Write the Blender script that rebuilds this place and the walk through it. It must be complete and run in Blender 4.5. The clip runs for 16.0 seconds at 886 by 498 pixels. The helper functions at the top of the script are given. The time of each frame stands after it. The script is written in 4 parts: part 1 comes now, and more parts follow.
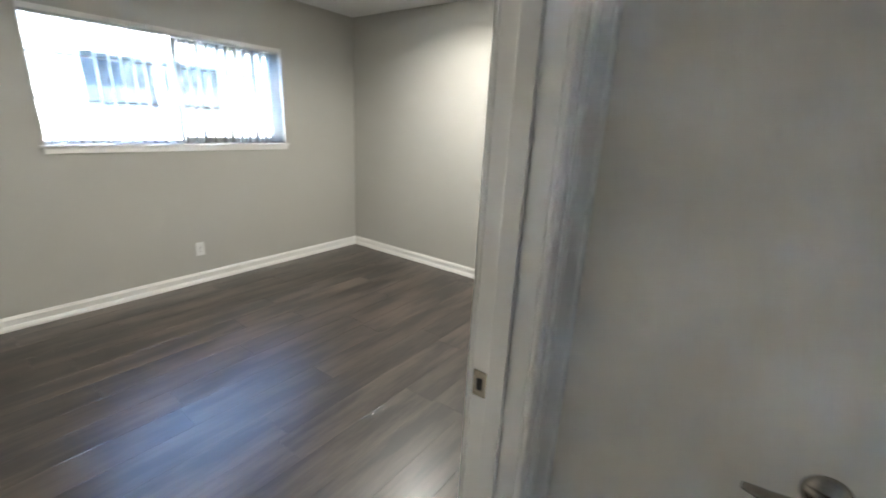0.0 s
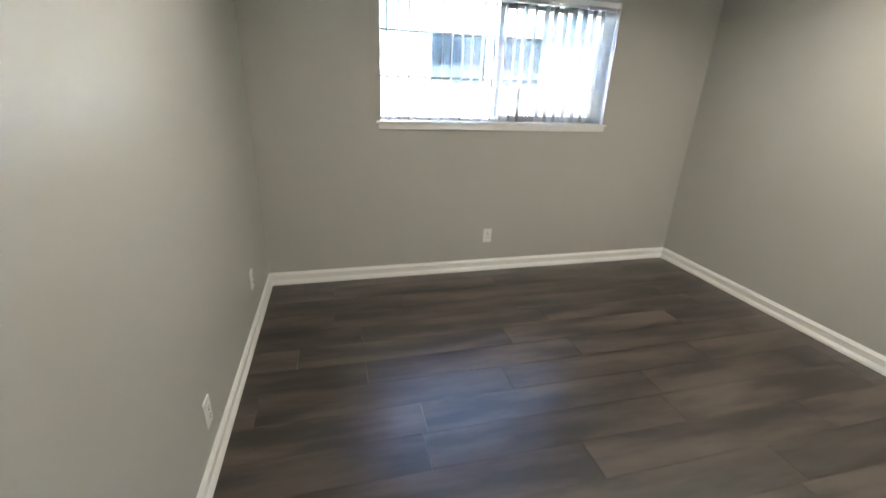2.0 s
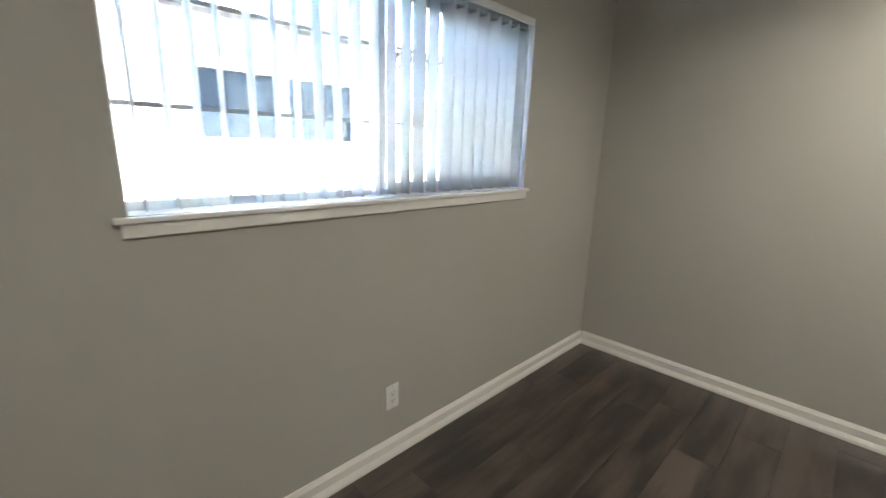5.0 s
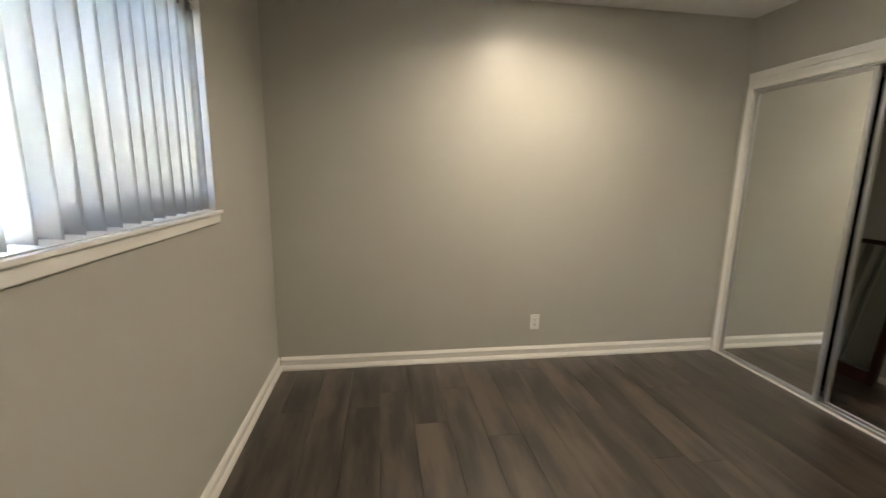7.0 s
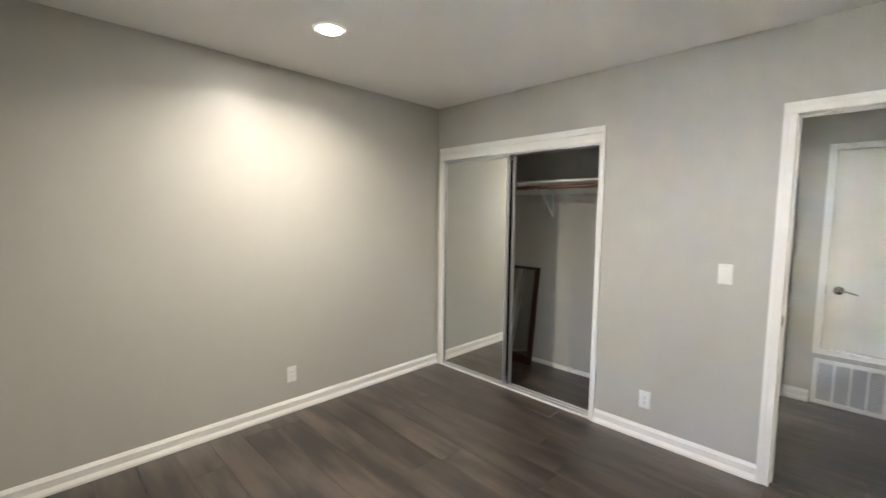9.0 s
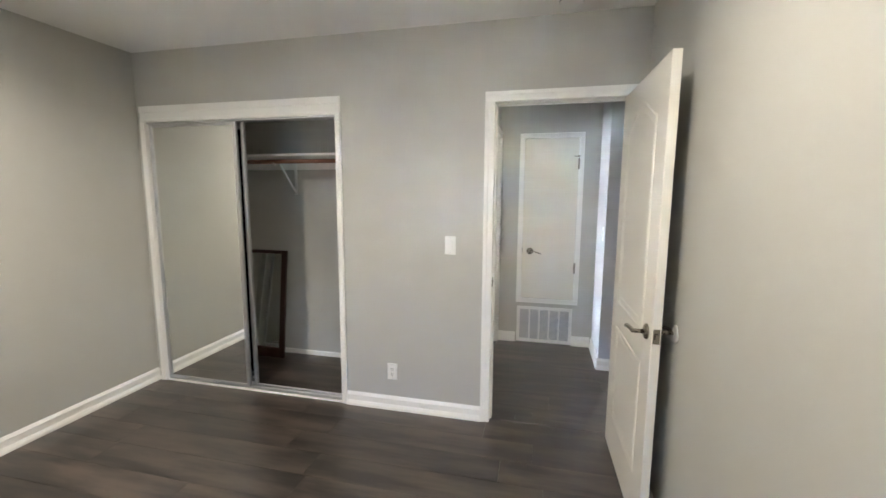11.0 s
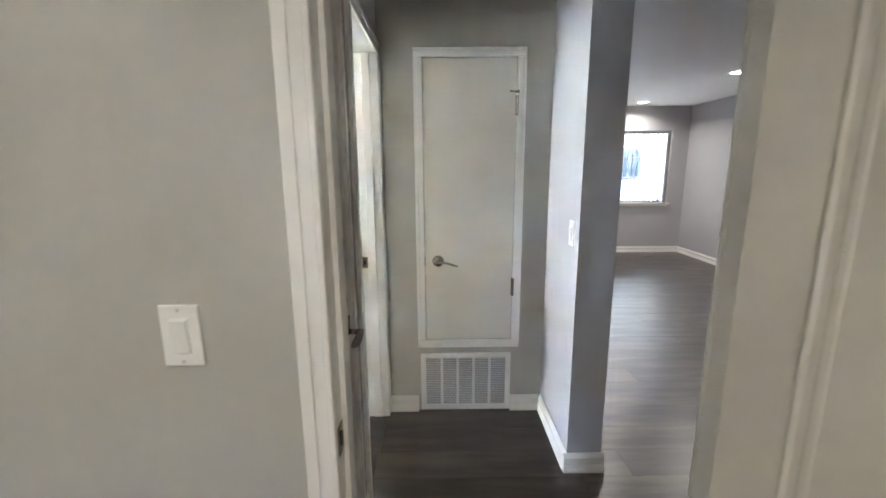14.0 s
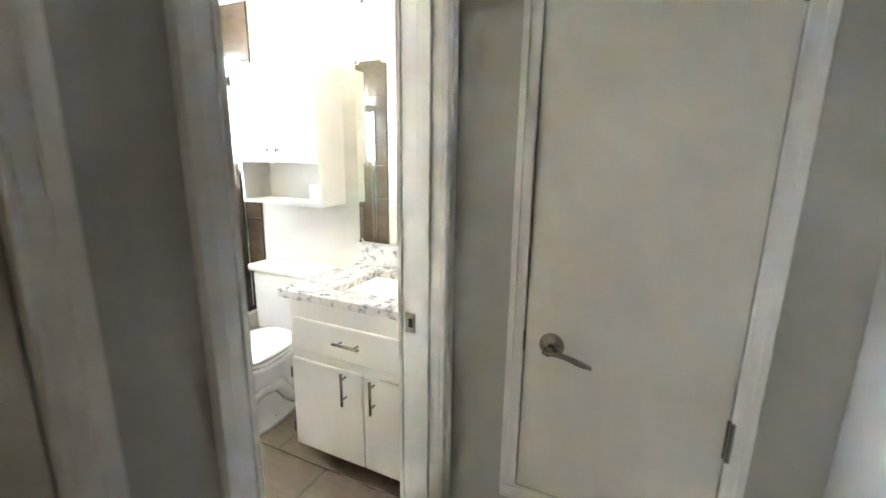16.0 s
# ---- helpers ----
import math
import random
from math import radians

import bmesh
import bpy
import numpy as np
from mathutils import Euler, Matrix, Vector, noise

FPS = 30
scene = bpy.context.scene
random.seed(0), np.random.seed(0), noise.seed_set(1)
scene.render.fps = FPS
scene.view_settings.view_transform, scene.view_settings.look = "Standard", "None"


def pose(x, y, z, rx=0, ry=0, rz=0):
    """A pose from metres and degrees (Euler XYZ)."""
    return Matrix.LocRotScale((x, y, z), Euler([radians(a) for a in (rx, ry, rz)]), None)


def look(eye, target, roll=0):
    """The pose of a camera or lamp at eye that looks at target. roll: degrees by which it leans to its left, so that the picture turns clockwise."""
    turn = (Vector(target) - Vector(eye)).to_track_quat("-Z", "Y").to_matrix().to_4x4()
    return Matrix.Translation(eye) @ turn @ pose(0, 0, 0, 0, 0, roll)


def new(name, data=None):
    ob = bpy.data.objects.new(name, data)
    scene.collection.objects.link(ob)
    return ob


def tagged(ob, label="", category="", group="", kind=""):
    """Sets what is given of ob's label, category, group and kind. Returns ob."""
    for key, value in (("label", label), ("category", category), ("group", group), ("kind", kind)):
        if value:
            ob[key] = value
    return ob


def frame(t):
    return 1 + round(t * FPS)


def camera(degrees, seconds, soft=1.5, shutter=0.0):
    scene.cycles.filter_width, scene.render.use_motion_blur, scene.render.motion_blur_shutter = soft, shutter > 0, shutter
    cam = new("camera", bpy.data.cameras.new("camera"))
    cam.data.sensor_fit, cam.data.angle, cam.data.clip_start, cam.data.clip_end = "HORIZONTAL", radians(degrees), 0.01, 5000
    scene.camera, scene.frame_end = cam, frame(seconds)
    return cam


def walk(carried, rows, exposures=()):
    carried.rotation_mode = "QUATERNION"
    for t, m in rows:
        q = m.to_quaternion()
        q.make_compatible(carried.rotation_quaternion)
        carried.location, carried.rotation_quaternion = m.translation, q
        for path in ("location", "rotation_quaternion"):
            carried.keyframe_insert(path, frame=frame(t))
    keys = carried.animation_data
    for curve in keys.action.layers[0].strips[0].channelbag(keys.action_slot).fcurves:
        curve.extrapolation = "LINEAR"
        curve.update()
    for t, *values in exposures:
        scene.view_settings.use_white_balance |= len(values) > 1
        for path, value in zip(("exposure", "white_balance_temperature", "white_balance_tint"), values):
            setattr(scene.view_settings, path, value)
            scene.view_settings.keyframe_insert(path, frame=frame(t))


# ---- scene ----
cam = camera(94.0, 16.0, 1.5, 0.3)
PATH = [
    (0, (0.171, -0.381, 1.425), (1.72, 0.745, 0.847), 2.8),
    (0.5, (0.307, -0.258, 1.410), (1.463, 1.188, 0.67), 3.3),
    (1, (0.405, -0.098, 1.374), (1.231, 1.494, 0.493), 2.9),
    (1.5, (0.486, 0.074, 1.387), (1.075, 1.785, 0.535), 2.1),
    (2, (0.516, 0.327, 1.405), (0.997, 2.127, 0.676), 2.2),
    (2.5, (0.5, 0.633, 1.384), (0.938, 2.504, 0.831), 2.3),
    (3, (0.55, 0.963, 1.431), (0.913, 2.872, 0.957), 2.4),
    (3.2, (0.535, 1.046, 1.373), (0.888, 2.976, 0.989), 2.7),
    (5.5, (0.7, 2.173, 1.357), (2.35, 3.194, 0.873), 1.5),
    (6, (0.681, 2.295, 1.323), (2.532, 2.901, 0.867), 1.1),
    (6.5, (0.691, 2.481, 1.352), (2.64, 2.58, 0.912), 1.0),
    (7, (0.655, 2.579, 1.347), (2.602, 2.291, 0.987), 0.9),
    (7.5, (0.615, 2.699, 1.428), (2.498, 2.095, 1.132), 0.6),
    (8, (0.631, 2.789, 1.461), (2.401, 1.89, 1.217), 0.7),
    (8.5, (0.618, 2.813, 1.472), (2.229, 1.647, 1.267), 0.7),
    (9, (0.583, 2.784, 1.457), (1.988, 1.37, 1.29), 0.7),
    (9.5, (0.554, 2.765, 1.466), (1.701, 1.134, 1.303), 0.6),
    (10, (0.529, 2.759, 1.471), (1.423, 0.979, 1.292), 0.6),
    (10.2, (0.514, 2.746, 1.465), (1.312, 0.922, 1.274), 0.5),
    (12.3, (0.644, 1.778, 1.440), (0.771, -0.184, 1.068), 0.0),
    (12.5, (0.656, 1.666, 1.433), (0.762, -0.295, 1.052), -0.2),
    (13, (0.612, 1.350, 1.434), (0.676, -0.613, 1.057), -0.6),
    (13.5, (0.604, 1.043, 1.436), (0.621, -0.917, 1.038), -0.6),
    (14, (0.626, 0.697, 1.428), (0.610, -1.265, 1.040), -0.4),
    (14.5, (0.540, 0.388, 1.400), (0.614, -1.573, 1.013), -0.5),
    (15, (0.512, 0.073, 1.392), (0.751, -1.873, 0.990), -0.5),
    (15.5, (0.522, -0.232, 1.415), (1.020, -2.114, 0.959), -0.4),
    (16, (0.470, -0.500, 1.399), (1.295, -2.271, 0.966), 0.8),
]
EXPOSURE = [(0, 7.98, 5750, 7), (1.5, 7.73, 5900, 7), (3, 7.42, 6200, 8), (5.5, 7.07, 6100, 9), (6, 6.95, 6700, 10), (7, 7.4, 7000, 10), (8, 7.75, 6200, 10),
            (9, 7.98, 6150, 10), (10, 7.96, 6150, 10), (12.5, 7.87, 6100, 10), (14.5, 7.25, 6450, 10), (15.5, 7.32, 6750, 8), (16, 6.97, 6700, 8)]
walk(cam, [(t, look(eye, target, roll)) for t, eye, target, roll in PATH], EXPOSURE)

# ---- light ----
world = bpy.data.worlds.new("sky")
scene.world = world
world.use_nodes = True
_wn = world.node_tree
_sky = _wn.nodes.new("ShaderNodeTexSky")
_sky.sky_type, _sky.sun_disc = "NISHITA", False
_sky.sun_elevation, _sky.sun_rotation = radians(48), radians(130)
_wn.links.new(_sky.outputs[0], _wn.nodes["Background"].inputs[0])
_wn.nodes["Background"].inputs[1].default_value = 0.15

sun_data = bpy.data.lights.new("sun", "SUN")
sun_data.energy, sun_data.angle, sun_data.color = 5.0, radians(0.5), (1.0, 0.97, 0.93)
sun = new("sun", sun_data)
# the sun stands behind the house, so that the neighbour's wall is lit
sun.matrix_world = look((1.7 + 10.8 * math.sin(radians(130)), 2 + 10.8 * math.cos(radians(130)), 12), (1.7, 2, 0))

ROOM_W, ROOM_L, ROOM_H = 3.425, 3.29, 2.44   # bedroom
HALL_H = 2.36
HALL_E, HALL_W, HALL_S = 0.938, 0.033, -1.552   # hallway faces
LIV_W, LIV_S, LIV_E = -3.40, -6.13, -0.13
BATH_W, BATH_S, BATH_E, BATH_N, BATH_H = 1.045, -2.30, 2.62, -0.87, 2.40
CLO_W, CLO_B = 1.74, -0.74                    # closet
WIN = (0.832, 2.560, 1.178, 2.005)                # bedroom window x0 x1 z0 z1
LWIN = (-3.13, -1.25, 0.83, 1.98)             # living room window
DOOR = (0.052, 0.822, 1.988)
CLO = (1.848, 3.352, 1.957)
BDOOR = (-1.49, -0.862, 1.985)
HDOOR = (-0.650, -0.153, 1.985)
LIN = (0.219, 0.710, 0.45, 1.977)


# ---- materials ----
def nodes_of(name):
    m = bpy.data.materials.new(name)
    m.use_nodes = True
    return m, m.node_tree.nodes, m.node_tree.links, m.node_tree.nodes["Principled BSDF"]


def add_noise(n, l, scale, detail=4, stretch=None, rough=0.6):
    co = n.new("ShaderNodeTexCoord")
    mp = n.new("ShaderNodeMapping")
    if stretch:
        mp.inputs["Scale"].default_value = stretch
    l.new(co.outputs["Object"], mp.inputs["Vector"])
    t = n.new("ShaderNodeTexNoise")
    t.inputs["Scale"].default_value, t.inputs["Detail"].default_value, t.inputs["Roughness"].default_value = scale, detail, rough
    l.new(mp.outputs[0], t.inputs["Vector"])
    return t


def mix_colour(n, l, fac, a, b):
    mx = n.new("ShaderNodeMix")
    mx.data_type = "RGBA"
    l.new(fac, mx.inputs["Factor"])
    for sock, v in ((mx.inputs["A"], a), (mx.inputs["B"], b)):
        if isinstance(v, tuple):
            sock.default_value = (*v, 1)
        else:
            l.new(v, sock)
    return mx.outputs["Result"]


def paint(name, colour, rough=0.5, grain=300, bump=0.08, vary=0.03, dist=0.002):
    m, n, l, b = nodes_of(name)
    big = add_noise(n, l, 1.3, 5)
    lo = tuple(c * (1 - vary) for c in colour)
    hi = tuple(min(1, c * (1 + vary)) for c in colour)
    l.new(mix_colour(n, l, big.outputs["Fac"], lo, hi), b.inputs["Base Color"])
    fine = add_noise(n, l, grain, 3)
    bp = n.new("ShaderNodeBump")
    bp.inputs["Strength"].default_value, bp.inputs["Distance"].default_value = bump, dist
    l.new(fine.outputs["Fac"], bp.inputs["Height"])
    l.new(bp.outputs[0], b.inputs["Normal"])
    mr = n.new("ShaderNodeMapRange")
    mr.inputs["To Min"].default_value, mr.inputs["To Max"].default_value = rough - 0.05, rough + 0.06
    l.new(big.outputs["Fac"], mr.inputs["Value"])
    l.new(mr.outputs[0], b.inputs["Roughness"])
    return m


def metal(name, colour, rough=0.25):
    m, n, l, b = nodes_of(name)
    t = add_noise(n, l, 60, 3, (1, 1, 12))
    mr = n.new("ShaderNodeMapRange")
    mr.inputs["To Min"].default_value, mr.inputs["To Max"].default_value = rough * 0.8, rough * 1.3
    l.new(t.outputs["Fac"], mr.inputs["Value"])
    l.new(mr.outputs[0], b.inputs["Roughness"])
    b.inputs["Base Color"].default_value, b.inputs["Metallic"].default_value = (*colour, 1), 1
    return m


def plain(name, colour, rough=0.5, emit=0.0):
    m, n, l, b = nodes_of(name)
    b.inputs["Base Color"].default_value, b.inputs["Roughness"].default_value = (*colour, 1), rough
    if emit:
        b.inputs["Emission Color"].default_value, b.inputs["Emission Strength"].default_value = (*colour, 1), emit
    return m


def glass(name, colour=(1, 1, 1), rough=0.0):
    m, n, l, b = nodes_of(name)
    b.inputs["Base Color"].default_value, b.inputs["Roughness"].default_value = (*colour, 1), rough
    b.inputs["Transmission Weight"].default_value, b.inputs["IOR"].default_value = 1, 1.45
    return m


def wood_floor(name):
    m, n, l, b = nodes_of(name)
    info = n.new("ShaderNodeObjectInfo")
    co = n.new("ShaderNodeTexCoord")
    add = n.new("ShaderNodeVectorMath")
    add.operation = "MULTIPLY_ADD"
    add.inputs[1].default_value = (1, 1, 1)
    off = n.new("ShaderNodeCombineXYZ")
    mul = n.new("ShaderNodeMath")
    mul.operation = "MULTIPLY"
    mul.inputs[1].default_value = 37.0
    l.new(info.outputs["Random"], mul.inputs[0])
    l.new(mul.outputs[0], off.inputs[0])
    l.new(mul.outputs[0], off.inputs[1])
    l.new(co.outputs["Object"], add.inputs[0])
    l.new(off.outputs[0], add.inputs[2])

    def tex(scale, stretch, detail, rough):
        mp = n.new("ShaderNodeMapping")
        mp.inputs["Scale"].default_value = stretch
        l.new(add.outputs[0], mp.inputs["Vector"])
        t = n.new("ShaderNodeTexNoise")
        t.inputs["Scale"].default_value, t.inputs["Detail"].default_value, t.inputs["Roughness"].default_value = scale, detail, rough
        l.new(mp.outputs[0], t.inputs["Vector"])
        return t.outputs["Fac"]
    broad = tex(1.9, (0.8, 4.6, 1), 6, 0.58)
    fine = tex(9, (1, 22, 1), 6, 0.7)
    ramp = n.new("ShaderNodeValToRGB")
    ramp.color_ramp.elements[0].position, ramp.color_ramp.elements[1].position = 0.41, 0.62
    ramp.color_ramp.elements[0].color = (0.008, 0.0055, 0.004, 1)
    ramp.color_ramp.elements[1].color = (0.100, 0.074, 0.058, 1)
    l.new(broad, ramp.inputs[0])
    grain = mix_colour(n, l, fine, (0.012, 0.009, 0.0075), (0.068, 0.054, 0.046))
    mx = n.new("ShaderNodeMix")
    mx.data_type = "RGBA"
    mx.inputs["Factor"].default_value = 0.28
    l.new(ramp.outputs[0], mx.inputs["A"])
    l.new(grain, mx.inputs["B"])
    hsv = n.new("ShaderNodeHueSaturation")
    mr = n.new("ShaderNodeMapRange")
    mr.inputs["To Min"].default_value, mr.inputs["To Max"].default_value = 0.72, 1.08
    l.new(info.outputs["Random"], mr.inputs["Value"])
    l.new(mr.outputs[0], hsv.inputs["Value"])
    l.new(mx.outputs["Result"], hsv.inputs["Color"])
    l.new(hsv.outputs[0], b.inputs["Base Color"])
    rr = n.new("ShaderNodeMapRange")
    rr.inputs["To Min"].default_value, rr.inputs["To Max"].default_value = 0.40, 0.58
    l.new(fine, rr.inputs["Value"])
    l.new(rr.outputs[0], b.inputs["Roughness"])
    bp = n.new("ShaderNodeBump")
    b.inputs["Coat Weight"].default_value, b.inputs["Coat Roughness"].default_value = 0.8, 0.30
    b.inputs["Coat IOR"].default_value = 1.5
    bp.inputs["Strength"].default_value, bp.inputs["Distance"].default_value = 0.10, 0.0015
    l.new(fine, bp.inputs["Height"])
    l.new(bp.outputs[0], b.inputs["Normal"])
    return m


def slat_plastic(name):
    m, n, l, b = nodes_of(name)
    b.inputs["Base Color"].default_value, b.inputs["Roughness"].default_value = (0.76, 0.77, 0.76, 1), 0.4
    tr = n.new("ShaderNodeBsdfTranslucent")
    tr.inputs["Color"].default_value = (0.72, 0.745, 0.76, 1)
    t = add_noise(n, l, 3, 3, (1, 1, 0.2))
    mr = n.new("ShaderNodeMapRange")
    mr.inputs["To Min"].default_value, mr.inputs["To Max"].default_value = 0.50, 0.60
    l.new(t.outputs["Fac"], mr.inputs["Value"])
    mx = n.new("ShaderNodeMixShader")
    l.new(mr.outputs[0], mx.inputs[0])
    l.new(b.outputs[0], mx.inputs[1])
    l.new(tr.outputs[0], mx.inputs[2])
    l.new(mx.outputs[0], n["Material Output"].inputs[0])
    return m


def quartz(name):
    m, n, l, b = nodes_of(name)
    t = add_noise(n, l, 22, 6, None, 0.7)
    ramp = n.new("ShaderNodeValToRGB")
    e = ramp.color_ramp.elements
    e[0].position, e[0].color = 0.36, (0.22, 0.21, 0.21, 1)
    e[1].position, e[1].color = 0.50, (0.66, 0.64, 0.61, 1)
    l.new(t.outputs["Fac"], ramp.inputs[0])
    l.new(ramp.outputs[0], b.inputs["Base Color"])
    b.inputs["Roughness"].default_value = 0.15
    return m


def tile_mat(name, lo, hi, rough=0.35, stretch=(1, 6, 1)):
    m, n, l, b = nodes_of(name)
    t = add_noise(n, l, 6, 5, stretch)
    base = mix_colour(n, l, t.outputs["Fac"], lo, hi)
    info = n.new("ShaderNodeObjectInfo")
    mr = n.new("ShaderNodeMapRange")
    mr.inputs["To Min"].default_value, mr.inputs["To Max"].default_value = 0.88, 1.12
    l.new(info.outputs["Random"], mr.inputs["Value"])
    hsv = n.new("ShaderNodeHueSaturation")
    l.new(mr.outputs[0], hsv.inputs["Value"])
    l.new(base, hsv.inputs["Color"])
    l.new(hsv.outputs[0], b.inputs["Base Color"])
    b.inputs["Roughness"].default_value = rough
    return m


WALL = paint("wall_paint", (0.478, 0.47, 0.435), 0.37, 260, 0.10, 0.025)
LIVWALL = paint("cool_grey_wall_paint", (0.50, 0.50, 0.52), 0.5, 260, 0.10, 0.025)
BATHWALL = paint("cream_wall_paint", (0.62, 0.595, 0.52), 0.45, 260, 0.08, 0.02)
CEIL = paint("ceiling_paint", (0.82, 0.81, 0.795), 0.75, 120, 0.25, 0.02, 0.004)
TRIM = paint("white_trim_paint", (0.84, 0.83, 0.80), 0.32, 90, 0.03, 0.02)
DOORWHITE = paint("door_paint", (0.76, 0.73, 0.66), 0.30, 140, 0.05, 0.02)
FLOORWOOD = wood_floor("dark_laminate")
UNDER = plain("underlay", (0.02, 0.017, 0.015), 0.8)
NICKEL = metal("brushed_nickel", (0.34, 0.315, 0.275), 0.24)
CHROME = metal("chrome", (0.75, 0.75, 0.76), 0.12)
ALU = metal("satin_aluminium", (0.62, 0.63, 0.64), 0.35)
MIRROR = metal("mirror_silver", (0.86, 0.88, 0.86), 0.012)
GLASS = glass("clear_glass")
# window glass colour darkened to hold down the bright view outside
DIMPANE_LIVING = glass("view_dimming_glass_living", (0.235, 0.24, 0.24))
DIMPANE = glass("view_dimming_glass", (0.106, 0.108, 0.107))
PLASTIC = paint("white_plastic", (0.82, 0.82, 0.80), 0.35, 60, 0.02, 0.01)
SLOT = plain("dark_slot", (0.02, 0.02, 0.02), 0.6)
SLAT = slat_plastic("blind_vinyl")
VINYL = paint("window_vinyl", (0.80, 0.83, 0.85), 0.4, 80, 0.02, 0.02)
RODWOOD = tile_mat("red_brown_wood", (0.10, 0.035, 0.018), (0.20, 0.075, 0.035), 0.4, (1, 12, 12))
FRAMEWOOD = tile_mat("dark_cherry_wood", (0.018, 0.007, 0.005), (0.045, 0.015, 0.010), 0.3, (8, 8, 1))
QUARTZ = quartz("speckled_quartz")
CERAMIC = plain("white_ceramic", (0.74, 0.73, 0.70), 0.08)
CABWHITE = paint("cabinet_white", (0.70, 0.68, 0.63), 0.35, 100, 0.03, 0.015)
FLOORTILE = tile_mat("taupe_floor_tile", (0.15, 0.118, 0.088), (0.26, 0.205, 0.155), 0.35)
GROUT = plain("grout", (0.14, 0.12, 0.10), 0.9)
BROWNTILE = tile_mat("brown_shower_tile", (0.040, 0.029, 0.019), (0.10, 0.072, 0.046), 0.2, (1, 1, 3))
STUCCO = paint("white_stucco", (0.64, 0.625, 0.59), 0.9, 90, 0.6, 0.04, 0.01)
CONCRETE = paint("concrete", (0.50, 0.485, 0.46), 0.9, 40, 0.5, 0.12, 0.01)
SHINGLE = paint("roof_shingle", (0.16, 0.14, 0.125), 0.95, 30, 0.8, 0.25, 0.02)
DARKGLASS = plain("dark_window_glass", (0.03, 0.04, 0.05), 0.05)
# grey stands in for how dark the white muntins look against the daylight
SHADEGREY = paint("shade_grey_paint", (0.30, 0.32, 0.33), 0.4, 80, 0.02, 0.02)
DARKGLASS.node_tree.nodes["Principled BSDF"].inputs["Specular IOR Level"].default_value = 0.15
BULB = plain("warm_lamp_diffuser", (1.0, 0.90, 0.76), 0.4, 1.2)
BULBCOOL = plain("white_lamp_diffuser", (1.0, 0.95, 0.88), 0.4, 0.4)
SHADE = plain("lit_glass_shade", (1.0, 0.91, 0.76), 0.3, 0.03)
GREEN = plain("green_soap", (0.16, 0.42, 0.10), 0.25)


# ---- mesh helpers ----
def finish(name, bm, material, parent=None, label="", smooth=False):
    me = bpy.data.meshes.new(name)
    bmesh.ops.recalc_face_normals(bm, faces=bm.faces)
    bm.to_mesh(me)
    bm.free()
    me.materials.append(material)
    if smooth:
        for p in me.polygons:
            p.use_smooth = True
    ob = new(name, me)
    if parent is not None:
        ob.parent = parent
    if label:
        ob["label"] = label
    return ob


def part(name, bm, material, parent, label="", smooth=False):
    return finish(name, bm, material, parent, label, smooth)


def box(bm, x0, x1, y0, y1, z0, z1, bevel=0.0, seg=1):
    r = bmesh.ops.create_cube(bm, size=1)
    m = Matrix.Translation(((x0 + x1) / 2, (y0 + y1) / 2, (z0 + z1) / 2)) @ Matrix.Diagonal((abs(x1 - x0), abs(y1 - y0), abs(z1 - z0), 1))
    bmesh.ops.transform(bm, matrix=m, verts=r["verts"])
    if bevel:
        es = list({e for v in r["verts"] for e in v.link_edges})
        bmesh.ops.bevel(bm, geom=es, offset=bevel, segments=seg, affect="EDGES", profile=0.5)
    return bm


def boxes(*items, bevel=0.0, seg=1):
    bm = bmesh.new()
    for it in items:
        box(bm, *it, bevel=bevel, seg=seg)
    return bm


def cyl(bm, p, q, r, r2=None, n=20, caps=True):
    p, q = Vector(p), Vector(q)
    d = q - p
    m = Matrix.Translation((p + q) / 2) @ d.to_track_quat("Z", "Y").to_matrix().to_4x4()
    bmesh.ops.create_cone(bm, cap_ends=caps, segments=n, radius1=r, radius2=r if r2 is None else r2, depth=d.length, matrix=m)
    return bm


def sweep(bm, pts, radii, n=12, flat=1.0):
    """A tube through pts, with its own radius at each; flat squeezes it upright."""
    rings = []
    for i, p in enumerate(pts):
        a, c = Vector(pts[max(0, i - 1)]), Vector(pts[min(len(pts) - 1, i + 1)])
        q = (c - a).to_track_quat("Z", "Y")
        r = radii[i]
        rings.append([bm.verts.new(Vector(p) + q @ Vector((r * math.cos(k * 2 * math.pi / n), flat * r * math.sin(k * 2 * math.pi / n), 0))) for k in range(n)])
    for a, c in zip(rings, rings[1:]):
        for k in range(n):
            bm.faces.new((a[k], a[(k + 1) % n], c[(k + 1) % n], c[k]))
    bm.faces.new(rings[0][::-1])
    bm.faces.new(rings[-1])
    return bm


def lathe(bm, profile, centre, axis="Z", n=24):
    """Turns (radius, height) pairs about an upright axis, or one along -y or x."""
    rings = []
    for r, h in profile:
        ring = []
        for k in range(n):
            a = k * 2 * math.pi / n
            v = Vector((r * math.cos(a), r * math.sin(a), h))
            if axis == "X":
                v = Vector((v.z, v.x, v.y))
            elif axis == "Y":
                v = Vector((v.x, v.z, v.y))
            ring.append(bm.verts.new(v + Vector(centre)))
        rings.append(ring)
    for a, c in zip(rings, rings[1:]):
        for k in range(n):
            bm.faces.new((a[k], a[(k + 1) % n], c[(k + 1) % n], c[k]))
    bm.faces.new(rings[0][::-1])
    bm.faces.new(rings[-1])
    return bm


